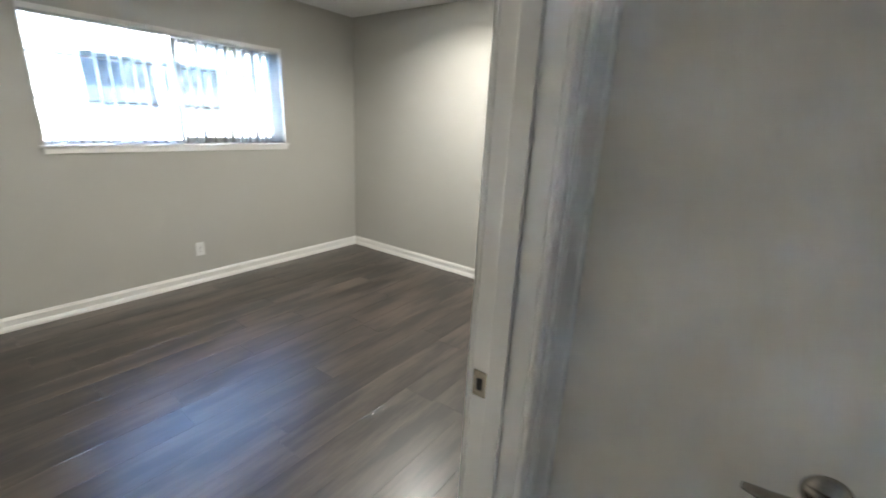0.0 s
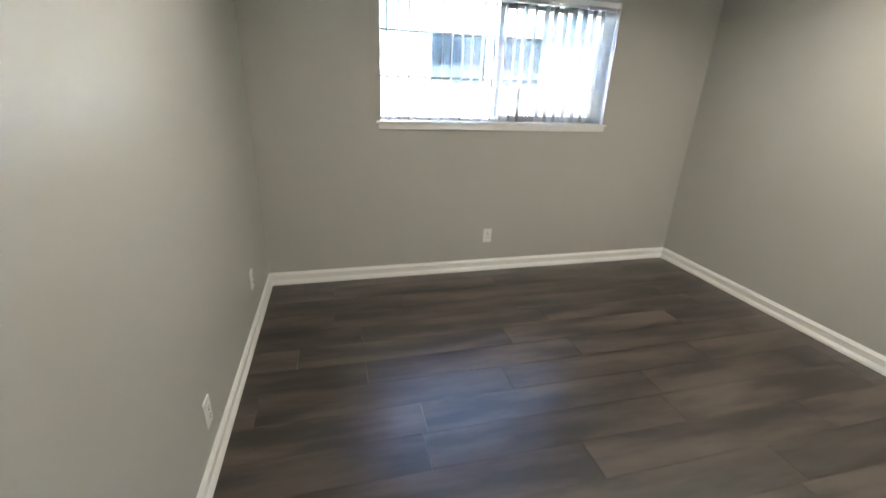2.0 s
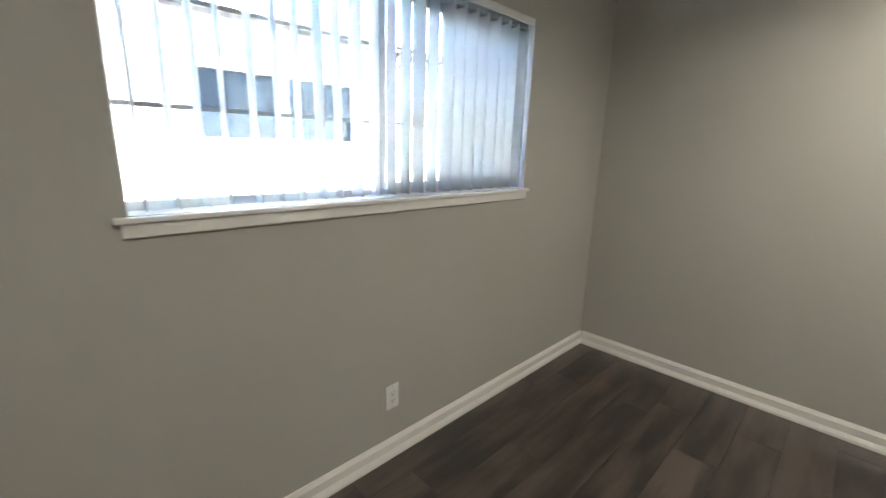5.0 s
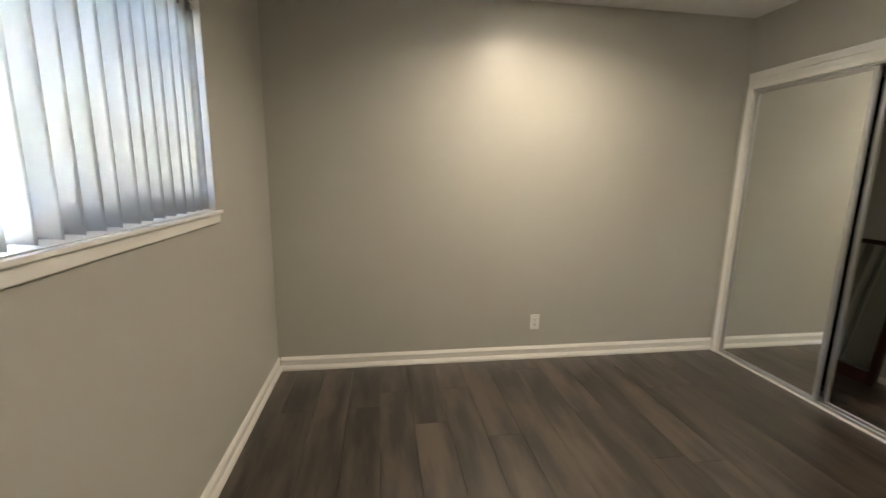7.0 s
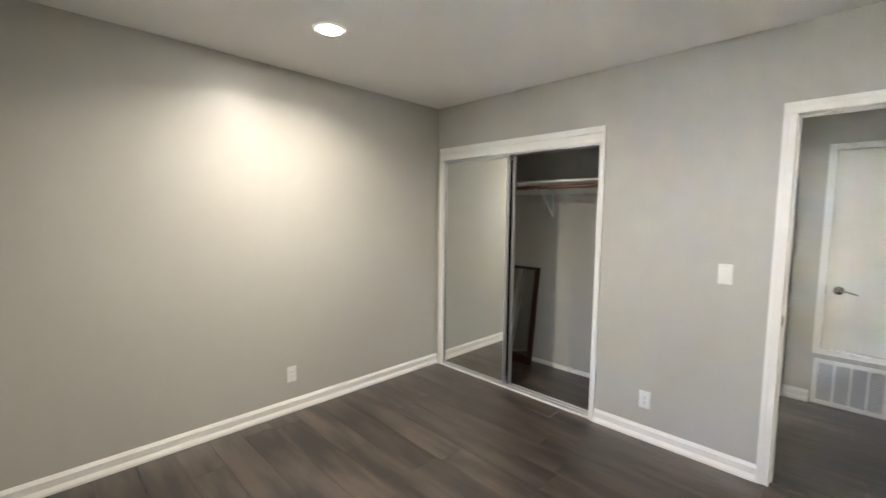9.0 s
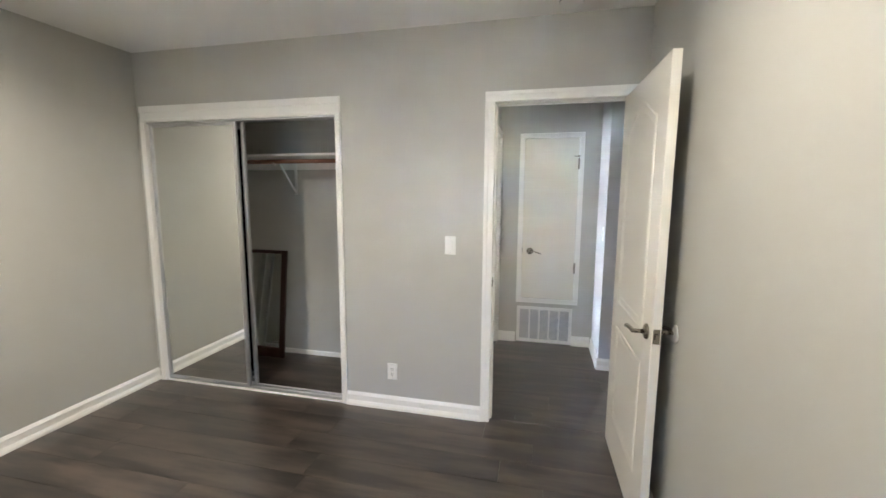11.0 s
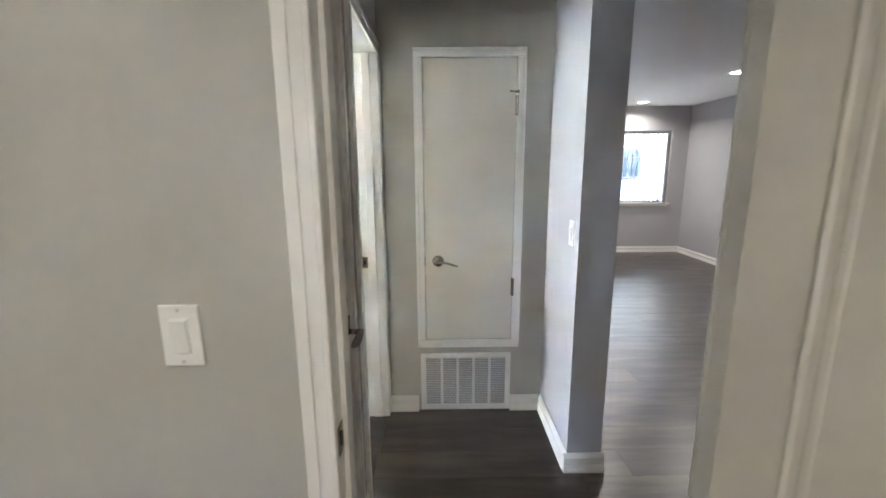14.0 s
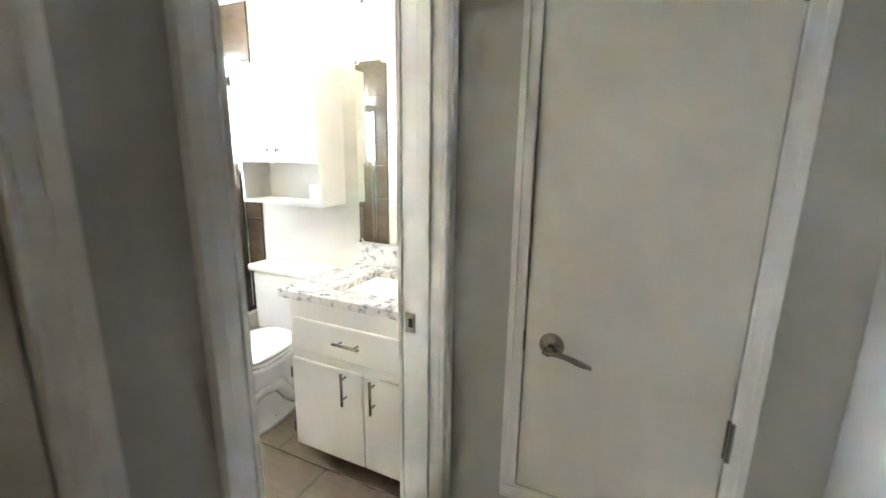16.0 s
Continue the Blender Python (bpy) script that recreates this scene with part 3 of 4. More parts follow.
# ---- bedroom window ----
x0, x1, z0, z1 = WIN
wn = thing("window_1", "wide sliding window with pale vinyl frame and muntins", "window", "", "structure")
FY = ROOM_L + 0.10
part("window_frame", boxes((x0, x1, FY, FY + 0.04, z0, z0 + 0.028), (x0, x1, FY, FY + 0.04, z1 - 0.04, z1), (x0, x0 + 0.016, FY, FY + 0.04, z0 + 0.028, z1 - 0.04),
                           (x1 - 0.016, x1, FY, FY + 0.04, z0 + 0.04, z1 - 0.04), bevel=0.002), VINYL, wn)
xm = (x0 + x1) / 2
part("sash", boxes((xm - 0.018, xm + 0.018, FY - 0.012, FY + 0.01, z0 + 0.03, z1 - 0.03), (x1 - 0.034, x1 - 0.014, FY - 0.012, FY + 0.01, z0 + 0.03, z1 - 0.03),
                   (xm + 0.018, x1 - 0.034, FY - 0.012, FY + 0.01, z0 + 0.02, z0 + 0.05), (xm + 0.018, x1 - 0.034, FY - 0.012, FY + 0.01, z1 - 0.075, z1 - 0.03), bevel=0.002), VINYL, wn)
for a, c, yy in ((x0 + 0.016, xm - 0.018, FY + 0.02), (xm + 0.018, x1 - 0.034, FY + 0.0)):
    p = part("pane", boxes((a, c, yy, yy + 0.004, z0 + 0.04, z1 - 0.04)), DIMPANE, wn, "glass pane darkened to dim the bright view outside")
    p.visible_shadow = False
for f in (0.345, 0.69):
    zz = z0 + (z1 - z0) * f
    part("muntin", boxes((x0 + 0.016, xm - 0.018, FY + 0.010, FY + 0.016, zz - 0.007, zz + 0.007)), SHADEGREY, wn)
    part("muntin", boxes((xm + 0.018, x1 - 0.034, FY - 0.008, FY - 0.002, zz - 0.007, zz + 0.007)), SHADEGREY, wn)
# thin white lining added to bounce daylight along the edges of the opening
part("reveal", boxes((x0, x0 + 0.004, ROOM_L - 0.002, FY, z0 + 0.001, z1), (x1 - 0.004, x1, ROOM_L - 0.002, FY, z0 + 0.001, z1), (x0 + 0.004, x1 - 0.004, ROOM_L - 0.002, FY, z1 - 0.004, z1)), TRIM, wn, "white lining added to the window reveal to bounce light")
part("window_sill", boxes((x0 - 0.030, x1 + 0.024, ROOM_L - 0.024, ROOM_L + 0.0, z0 - 0.016, z0 - 0.001), (x0 + 0.001, x1 - 0.001, ROOM_L, FY, z0 - 0.002, z0 + 0.001), bevel=0.003, seg=2), TRIM, wn, "white painted sill")
part("apron", boxes((x0 - 0.015, x1 + 0.014, ROOM_L - 0.013, ROOM_L, z0 - 0.056, z0 - 0.016), bevel=0.003), TRIM, wn)



def blind(name, label, bx0, bx1, y, bz0, bz1, count, turn, facing):
    """Vertical blind: valance, head rail and hanging vanes. turn: degrees of each vane from square to the wall."""
    ob = thing(name, label, "window blind")
    part("valance", boxes((bx0, bx1, y - facing * 0.0 - 0.05, y - 0.045, bz1 - 0.034, bz1 - 0.002), (bx0, bx0 + 0.004, y - 0.045, y + 0.03, bz1 - 0.034, bz1 - 0.002),
                          (bx1 - 0.004, bx1, y - 0.045, y + 0.03, bz1 - 0.034, bz1 - 0.002), bevel=0.001), PLASTIC, ob)
    part("head_rail", boxes((bx0 + 0.006, bx1 - 0.006, y - 0.022, y + 0.022, bz1 - 0.05, bz1 - 0.006), bevel=0.002), ALU, ob)
    me = bpy.data.meshes.new("vane")
    bm = bmesh.new()
    hw, rows = 0.0445, 7
    front, back = [], []
    for i in range(rows):
        u = -1 + 2 * i / (rows - 1)
        bow = 0.007 * (1 - u * u)
        for lst, o in ((front, 0.0), (back, 0.0008)):
            lst.append((bm.verts.new((bow + o, u * hw, bz0 + 0.006)), bm.verts.new((bow + o, u * hw, bz1 - 0.040))))
    for lst in (front, back):
        for a, c in zip(lst, lst[1:]):
            bm.faces.new((a[0], c[0], c[1], a[1]))
    for i in (0, rows - 1):
        bm.faces.new((front[i][0], front[i][1], back[i][1], back[i][0]))
    for e in (0, 1):
        for i in range(rows - 1):
            bm.faces.new((front[i][e], front[i + 1][e], back[i + 1][e], back[i][e]))
    bmesh.ops.recalc_face_normals(bm, faces=bm.faces)
    bm.to_mesh(me); bm.free(); me.materials.append(SLAT)
    for p in me.polygons:
        p.use_smooth = True
    rng = random.Random(5)
    for i in range(count):
        v = new("vane", me)
        v.parent = ob
        v.location = (bx0 + 0.040 + (bx1 - bx0 - 0.062) * i / (count - 1) + rng.uniform(-0.006, 0.006), y, 0)
        v.rotation_euler = (0, 0, radians(turn + rng.uniform(-6, 6)))
        if i == count - 1 and facing > 0:   # the last vane hangs half turned against the jamb
            v.location[0] -= 0.012
            v.rotation_euler = (0, 0, radians(48))
    return ob


blind("vertical_blind", "white vinyl vertical blind with its vanes turned open", x0 + 0.008, x1 - 0.008, ROOM_L + 0.05, z0, z1, 23, -9, 1)

# ---- living room window ----
a0, a1, lz0_, lz1_ = LWIN
wn = thing("window_2", "living room window with white frame", "window", "", "structure")
FY2 = LIV_S - 0.10
part("window_frame", boxes((a0, a1, FY2, FY2 + 0.04, lz0_, lz0_ + 0.04), (a0, a1, FY2, FY2 + 0.04, lz1_ - 0.04, lz1_), (a0, a0 + 0.04, FY2, FY2 + 0.04, lz0_ + 0.04, lz1_ - 0.04),
                           (a1 - 0.04, a1, FY2, FY2 + 0.04, lz0_ + 0.04, lz1_ - 0.04), ((a0 + a1) / 2 - 0.02, (a0 + a1) / 2 + 0.02, FY2, FY2 + 0.04, lz0_ + 0.04, lz1_ - 0.04), bevel=0.002), VINYL, wn)
for s0, s1 in ((a0 + 0.04, (a0 + a1) / 2 - 0.02), ((a0 + a1) / 2 + 0.02, a1 - 0.04)):
    p = part("pane", boxes((s0, s1, FY2 + 0.015, FY2 + 0.019, lz0_ + 0.04, lz1_ - 0.04)), DIMPANE_LIVING, wn, "glass pane darkened to dim the bright view outside")
    p.visible_shadow = False
    for f in (0.36, 0.66):
        zz = lz0_ + (lz1_ - lz0_) * f
        part("muntin", boxes((s0, s1, FY2 + 0.02, FY2 + 0.026, zz - 0.006, zz + 0.006)), VINYL, wn)
part("window_sill", boxes((a0 - 0.03, a1 + 0.03, LIV_S, LIV_S + 0.04, lz0_ - 0.022, lz0_ - 0.002), bevel=0.004), TRIM, wn, "white painted sill")
part("apron", boxes((a0 - 0.015, a1 + 0.015, LIV_S, LIV_S + 0.014, lz0_ - 0.058, lz0_ - 0.022), bevel=0.003), TRIM, wn)
blind("vertical_blind", "white vinyl vertical blind of the living room window", a0 + 0.008, a1 - 0.008, LIV_S - 0.045, lz0_, lz1_, 24, -22, -1)


# ---- ceiling lights ----
def can_light(x, y, z, power, colour, bulb, label):
    ob = thing("recessed_light", label, "ceiling light", "recessed lights")
    ob.location = (x, y, z)
    bm = bmesh.new()
    lathe(bm, [(0.088, 0.0), (0.088, -0.004), (0.082, -0.007), (0.066, -0.006), (0.062, 0.0)], (0, 0, 0))
    part("trim_ring", bm, PLASTIC, ob, "white trim ring", True)
    bm = bmesh.new()
    lathe(bm, [(0.060, -0.0045), (0.060, -0.0065), (0.001, -0.0075)], (0, 0, 0))
    part("diffuser", bm, bulb, ob, "glowing diffuser")
    ld = bpy.data.lights.new("lamp", "AREA")
    ld.shape, ld.size, ld.energy, ld.color, ld.spread = "DISK", 0.11, power, colour, radians(152)
    lo = new("lamp_light", ld)
    lo.matrix_world = Matrix.Translation((x, y, z - 0.012))
    return ob


CAN = 0.12
can_light(2.65, 1.585, ROOM_H, CAN, (1.0, 0.87, 0.70), BULB, "lit recessed ceiling light in the bedroom ceiling")
can_light(0.72, 1.55, ROOM_H, CAN * 0.5, (1.0, 0.87, 0.70), BULB, "lit recessed ceiling light in the bedroom ceiling")
for lx, ly in ((-2.42, -5.75), (-2.43, -3.75), (-1.18, -3.7)):
    can_light(lx, ly, HALL_H, 0.10, (1.0, 0.9, 0.8), BULBCOOL, "lit recessed ceiling light in the living room ceiling")

# ---- closet ----
track = thing("closet_door_track", "white and aluminium sliding door track on the floor", "door track")
part("bottom_track", boxes((c0, c1, -0.098, -0.004, 0, 0.006),  (c0, c1, -0.052, -0.048, 0.006, 0.014), (c0, c1, -0.098, -0.094, 0.006, 0.014), bevel=0.001), ALU, track)
part("front_lip", boxes((c0, c1, -0.003, 0.006, 0, 0.016), bevel=0.002), TRIM, track, "white track lip")
part("top_track", boxes((c0, c1, -0.104, -0.002, cz - 0.012, cz), bevel=0.001), ALU, track)
for nm, a, y in (("jamb_side", c0 - 0.015, 0), ("jamb_side", c1, 0)):
    part(nm, boxes((a, a + 0.015, -T, 0, 0, cz), bevel=0.001), TRIM, track, "white painted jamb")
part("jamb_head", boxes((c0 - 0.015, c1 + 0.015, -T, 0, cz, cz + 0.015), bevel=0.001), TRIM, track, "white painted jamb")


def mirror_door(mx0, mx1, y, label):
    ob = thing("mirror_sliding_door", label, "closet door", "sliding mirror doors")
    zb, zt, w = 0.014, cz - 0.012, 0.026
    part("mirror", boxes((mx0 + w - 0.004, mx1 - w + 0.004, y + 0.004, y + 0.010, zb + 0.022, zt - 0.020)), MIRROR, ob, "clear mirror glass")
    for a, b_ in ((mx0, mx0 + w), (mx1 - w, mx1)):
        part("stile", boxes((a, b_, y - 0.006, y + 0.016, zb, zt), (a + 0.008, b_ - 0.008, y + 0.014, y + 0.019, zb, zt), bevel=0.0015), ALU, ob, "grey aluminium stile")
    part("bottom_rail", boxes((mx0 + w, mx1 - w, y - 0.004, y + 0.014, zb, zb + 0.024), bevel=0.0015), ALU, ob)
    part("top_rail", boxes((mx0 + w, mx1 - w, y - 0.004, y + 0.014, zt - 0.022, zt), bevel=0.0015), ALU, ob)
    return ob


mirror_door(2.612, c1 - 0.004, -0.032, "mirrored sliding closet door in an aluminium frame, closed")
mirror_door(2.585, c1 - 0.030, -0.078, "mirrored sliding closet door pushed behind the other one")

shelf = thing("closet_shelf", "white closet shelf on cleats with a bracket", "shelf")
SZ = 1.742
part("board", boxes((CLO_W, ROOM_W, CLO_B, CLO_B + 0.34, SZ, SZ + 0.019), bevel=0.002), TRIM, shelf)
part("cleat", boxes((CLO_W, ROOM_W, CLO_B, CLO_B + 0.018, SZ - 0.085, SZ), bevel=0.002), TRIM, shelf)
part("cleat", boxes((CLO_W, CLO_W + 0.018, CLO_B + 0.018, CLO_B + 0.33, SZ - 0.085, SZ), bevel=0.002), TRIM, shelf)
bm = boxes((2.598, 2.622, CLO_B + 0.018, CLO_B + 0.022, SZ - 0.30, SZ), (2.598, 2.622, CLO_B + 0.02, CLO_B + 0.30, SZ - 0.006, SZ - 0.001))
sweep(bm, [(2.61, CLO_B + 0.024, SZ - 0.285), (2.61, CLO_B + 0.16, SZ - 0.14), (2.61, CLO_B + 0.285, SZ - 0.012)], [0.010, 0.010, 0.010], 8, 0.5)
sweep(bm, [(2.61, CLO_B + 0.27, SZ - 0.01), (2.61, CLO_B + 0.275, SZ - 0.055), (2.61, CLO_B + 0.30, SZ - 0.066), (2.61, CLO_B + 0.325, SZ - 0.05)], [0.009, 0.009, 0.009, 0.008], 8, 0.5)
part("bracket", bm, PLASTIC, shelf, "white metal shelf-and-rod bracket")
rod = thing("closet_rod", "reddish-brown wooden clothes rod", "clothes rod")
bm = bmesh.new(); cyl(bm, (CLO_W, CLO_B + 0.30, SZ - 0.038), (ROOM_W, CLO_B + 0.30, SZ - 0.038), 0.0165, n=20)
part("pole", bm, RODWOOD, rod, "", True)

fm = thing("framed_mirror", "dark cherry framed mirror leaning on the closet wall", "mirror")
fm.matrix_world = pose(3.03, CLO_B + 0.135, 0.002, 7.0, 0, 0)
FW, FH, FB = 0.62, 0.955, 0.052
for a0_, a1_, q0, q1 in ((-FW / 2, -FW / 2 + FB, 0, FH), (FW / 2 - FB, FW / 2, 0, FH)):
    part("frame_stile", boxes((a0_, a1_, -0.002, 0.022, q0, q1), bevel=0.004, seg=2), FRAMEWOOD, fm)
for q0, q1 in ((0, FB + 0.035), (FH - FB * 0.6, FH)):
    part("frame_rail", boxes((-FW / 2 + FB, FW / 2 - FB, -0.002, 0.022, q0, q1), bevel=0.004, seg=2), FRAMEWOOD, fm)
part("glass", boxes((-FW / 2 + FB - 0.005, FW / 2 - FB + 0.005, 0.006, 0.010, FB, FH - FB * 0.6 + 0.004)), MIRROR, fm, "mirror glass")


# ---- switches and outlets ----
def plate(kind, place, out, label, name):
    """A cover plate on a wall: local x across, z up, -y off the wall."""
    ob = thing(name, label, "outlet" if kind != "switch" else "light switch")
    ang = {(0, 1): 180, (0, -1): 0, (1, 0): 90, (-1, 0): -90}[out]
    ob.matrix_world = pose(*place, 0, 0, ang)
    part("cover_plate", boxes((-0.035, 0.035, -0.006, 0, -0.0575, 0.0575), bevel=0.003, seg=2), PLASTIC, ob)
    part("insert", boxes((-0.0165, 0.0165, -0.0085, -0.005, -0.0335, 0.0335), bevel=0.001), PLASTIC, ob)
    for s in (-1, 1):
        bm = bmesh.new(); cyl(bm, (0, -0.007, s * 0.048), (0, -0.0055, s * 0.048), 0.0032, n=10); part("screw", bm, ALU, ob)
    if kind == "switch":
        bm = boxes((-0.0145, 0.0145, -0.0125, -0.0065, -0.031, 0.031), bevel=0.0015)
        bmesh.ops.rotate(bm, verts=bm.verts, cent=(0, -0.009, 0), matrix=Matrix.Rotation(radians(3.5), 3, "X"))
        part("rocker", bm, PLASTIC, ob)
    elif kind == "outlet":
        for s in (-1, 1):
            part("slot", boxes((-0.0075, -0.0055, -0.0095, -0.0084, s * 0.0175 - 0.001, s * 0.0175 + 0.008)), SLOT, ob)
            part("slot", boxes((0.0055, 0.0075, -0.0095, -0.0084, s * 0.0175 - 0.001, s * 0.0175 + 0.007)), SLOT, ob)
            bm = bmesh.new(); cyl(bm, (0, -0.0095, s * 0.0175 - 0.008), (0, -0.0084, s * 0.0175 - 0.008), 0.0028, n=10); part("ground_slot", bm, SLOT, ob)
    return ob


plate("switch", (1.085, 0, 1.138), (0, 1), "white rocker light switch by the door", "light_switch")
plate("outlet", (1.477, 0, 0.270), (0, 1), "white double wall outlet", "wall_outlet")
plate("outlet", (1.672, ROOM_L, 0.302), (0, -1), "white wall outlet below the window", "wall_outlet")
plate("outlet", (ROOM_W, 1.479, 0.282), (-1, 0), "white wall outlet above the baseboard", "wall_outlet")
plate("outlet", (0, 1.705, 0.25), (1, 0), "white wall outlet near the open door", "wall_outlet")
plate("outlet", (0, 2.71, 0.320), (1, 0), "white wall outlet near the corner", "wall_outlet")
plate("switch", (HALL_W, -1.118, 1.135), (1, 0), "white rocker light switch on the hallway wall", "light_switch")
plate("outlet", (-2.07, LIV_S, 0.27), (0, 1), "white wall outlet below the living room window", "wall_outlet")
plate("outlet", (LIV_W, -4.35, 0.31), (1, 0), "white wall outlet in the living room", "wall_outlet")

stop = thing("door_bumper", "round grey-painted wall bumper behind the door handle", "door stop")
bm = bmesh.new(); lathe(bm, [(0.036, 0), (0.036, 0.003), (0.032, 0.007), (0.027, 0.008), (0.022, 0.006), (0.002, 0.007)], (0, 0.742, 0.905), "X", 28)
part("disc", bm, WALL, stop, "", True)

vent = thing("ceiling_register", "white ceiling air register with dark louvre bays", "vent")
vx0, vx1, vy0, vy1 = 0.285, 0.585, 0.31, 0.43
ZC = ROOM_H
part("frame", boxes((vx0, vx1, vy0, vy0 + 0.02, ZC - 0.006, ZC), (vx0, vx1, vy1 - 0.02, vy1, ZC - 0.006, ZC), (vx0, vx0 + 0.02, vy0 + 0.02, vy1 - 0.02, ZC - 0.006, ZC),
                    (vx1 - 0.02, vx1, vy0 + 0.02, vy1 - 0.02, ZC - 0.006, ZC), bevel=0.002), PLASTIC, vent)
# dark sheet stands for the shaded duct above the register
part("shade_backing", boxes((vx0 + 0.01, vx1 - 0.01, vy0 + 0.01, vy1 - 0.01, ZC - 0.002, ZC - 0.0005)), plain("vent_shadow", (0.08, 0.08, 0.075), 0.8), vent)
for i in (1, 2):
    xx = vx0 + (vx1 - vx0) * i / 3
    part("divider", boxes((xx - 0.008, xx + 0.008, vy0 + 0.02, vy1 - 0.02, ZC - 0.007, ZC - 0.001), bevel=0.001), PLASTIC, vent)
for i in range(9):
    yy = vy0 + 0.026 + i * (vy1 - vy0 - 0.052) / 8
    bm = boxes((vx0 + 0.02, vx1 - 0.02, yy - 0.004, yy + 0.004, ZC - 0.0052, ZC - 0.0042))
    part("louvre", bm, plain("louvre_grey", (0.32, 0.31, 0.29), 0.5) if i == 0 else bpy.data.materials["louvre_grey"], vent)

sd = thing("smoke_detector", "round white smoke detector on the ceiling", "smoke detector")
bm = bmesh.new(); lathe(bm, [(0.062, 0), (0.062, -0.008), (0.058, -0.012), (0.058, -0.022), (0.050, -0.032), (0.030, -0.036), (0.002, -0.037)], (0.428, 0.185, ROOM_H))
part("case", bm, PLASTIC, sd, "", True)
# grey band added round the case, coloured as the shade of a vent slot
bm = bmesh.new(); lathe(bm, [(0.0600, -0.0125), (0.0606, -0.0145), (0.0606, -0.0185), (0.0600, -0.0205)], (0.428, 0.185, ROOM_H))
part("vent_ring", bm, SHADEGREY, sd, "grey band round the case, coloured as a shaded vent slot", True)

# ---- bathroom ----
VX0, VX1, VF = 1.052, 1.785, -1.772
van = thing("vanity_cabinet", "cream-white bathroom vanity cabinet with nickel bar pulls", "cabinet")
part("carcass", boxes((VX0, VX1, BATH_S + 0.003, VF + 0.02, 0.10, 0.805), (VX0, VX1 - 0.01, BATH_S + 0.003, VF + 0.09 - 0.16, 0.0, 0.10), bevel=0.002), CABWHITE, van)
# toe board coloured dark for the shade in the recess under the doors
part("toe_kick", boxes((VX0, VX1 - 0.01, VF - 0.07, VF - 0.065, 0, 0.10)), plain("toe_kick_shadow", (0.10, 0.09, 0.08), 0.8), van)


def bar_pull(parent, centre, length, upright):
    x, y, z = centre
    d = Vector((0, 0, length / 2)) if upright else Vector((length / 2, 0, 0))
    c = Vector((x, y + 0.030, z))
    bm = bmesh.new()
    cyl(bm, c - d, c + d, 0.006, n=12)
    for s in (-0.62, 0.62):
        q = c + d * s
        cyl(bm, (q.x, y, q.z), (q.x, y + 0.030, q.z), 0.0045, n=10)
    return part("pull", bm, NICKEL, parent, "brushed nickel bar pull", True)


xm2 = 1.395
dr = part("drawer_front", boxes((VX0 + 0.03, VX1 - 0.03, VF + 0.02, VF + 0.036, 0.575, 0.725), bevel=0.006, seg=2), CABWHITE, van)
bar_pull(dr, (1.455, VF + 0.036, 0.66), 0.13, False)
for a, b_, hx in ((xm2 + 0.003, VX1 - 0.012, xm2 + 0.085), (VX0 + 0.012, xm2 - 0.003, xm2 - 0.055)):
    dd = part("door", boxes((a, b_, VF + 0.02, VF + 0.037, 0.105, 0.535), bevel=0.006, seg=2), CABWHITE, van)
    bar_pull(dd, (hx, VF + 0.037, 0.465), 0.145, True)
for hz_ in (0.19, 0.46):
    bm = boxes((VX1 - 0.012, VX1 - 0.004, VF + 0.021, VF + 0.040, hz_ - 0.025, hz_ + 0.025), bevel=0.001)
    part("hinge", bm, NICKEL, van)

top = thing("vanity_counter", "white speckled quartz vanity counter with backsplash", "countertop")
SX0, SX1, SY0, SY1 = 1.20, 1.62, -2.18, -1.85
CF = -1.732
part("slab", boxes((VX0 - 0.004, SX0, BATH_S + 0.002, CF, 0.806, 0.84), (SX1, 1.822, BATH_S + 0.002, CF, 0.806, 0.84), (SX0, SX1, SY1, CF, 0.806, 0.84), (SX0, SX1, BATH_S + 0.002, SY0, 0.806, 0.84)), QUARTZ, top)
part("backsplash", boxes((VX0 - 0.004, 1.822, BATH_S + 0.002, BATH_S + 0.02, 0.84, 0.942), bevel=0.002), QUARTZ, top)
sink = thing("sink_basin", "white rectangular undermount sink basin", "sink")
bm = bmesh.new()
n0_, rings = 4, []
for k, (ins, z) in enumerate(((-0.008, 0.806), (-0.004, 0.800), (0.02, 0.72), (0.05, 0.69), (0.12, 0.685))):
    rings.append([bm.verts.new(p) for p in ((SX0 + ins, SY0 + ins, z), (SX1 - ins, SY0 + ins, z), (SX1 - ins, SY1 - ins, z), (SX0 + ins, SY1 - ins, z))])
for r0, r1 in zip(rings, rings[1:]):
    for k in range(4):
        bm.faces.new((r0[k], r0[(k + 1) % 4], r1[(k + 1) % 4], r1[k]))
bm.faces.new(rings[-1])
part("basin", bm, CERAMIC, sink)
fc = thing("faucet", "brushed nickel single-handle faucet", "faucet")
bm = bmesh.new()
cyl(bm, (1.42, -2.215, 0.84), (1.42, -2.215, 0.985), 0.021, 0.018)
sweep(bm, [(1.42, -2.21, 0.955), (1.42, -2.15, 0.965), (1.42, -2.09, 0.945)], [0.014, 0.013, 0.011], 12)
part("spout", bm, NICKEL, fc, "", True)
bm = bmesh.new()
sweep(bm, [(1.42, -2.215, 0.99), (1.42, -2.215, 1.005), (1.42, -2.16, 1.03)], [0.016, 0.012, 0.006], 12)
part("handle", bm, NICKEL, fc, "", True)
soap = thing("soap_bottle", "clear soap bottle with green liquid and white pump", "bottle")
bm = bmesh.new(); lathe(bm, [(0.028, 0), (0.030, 0.01), (0.030, 0.09), (0.022, 0.11), (0.010, 0.118)], (1.22, -2.2, 0.84)); part("bottle", bm, GREEN, soap, "", True)
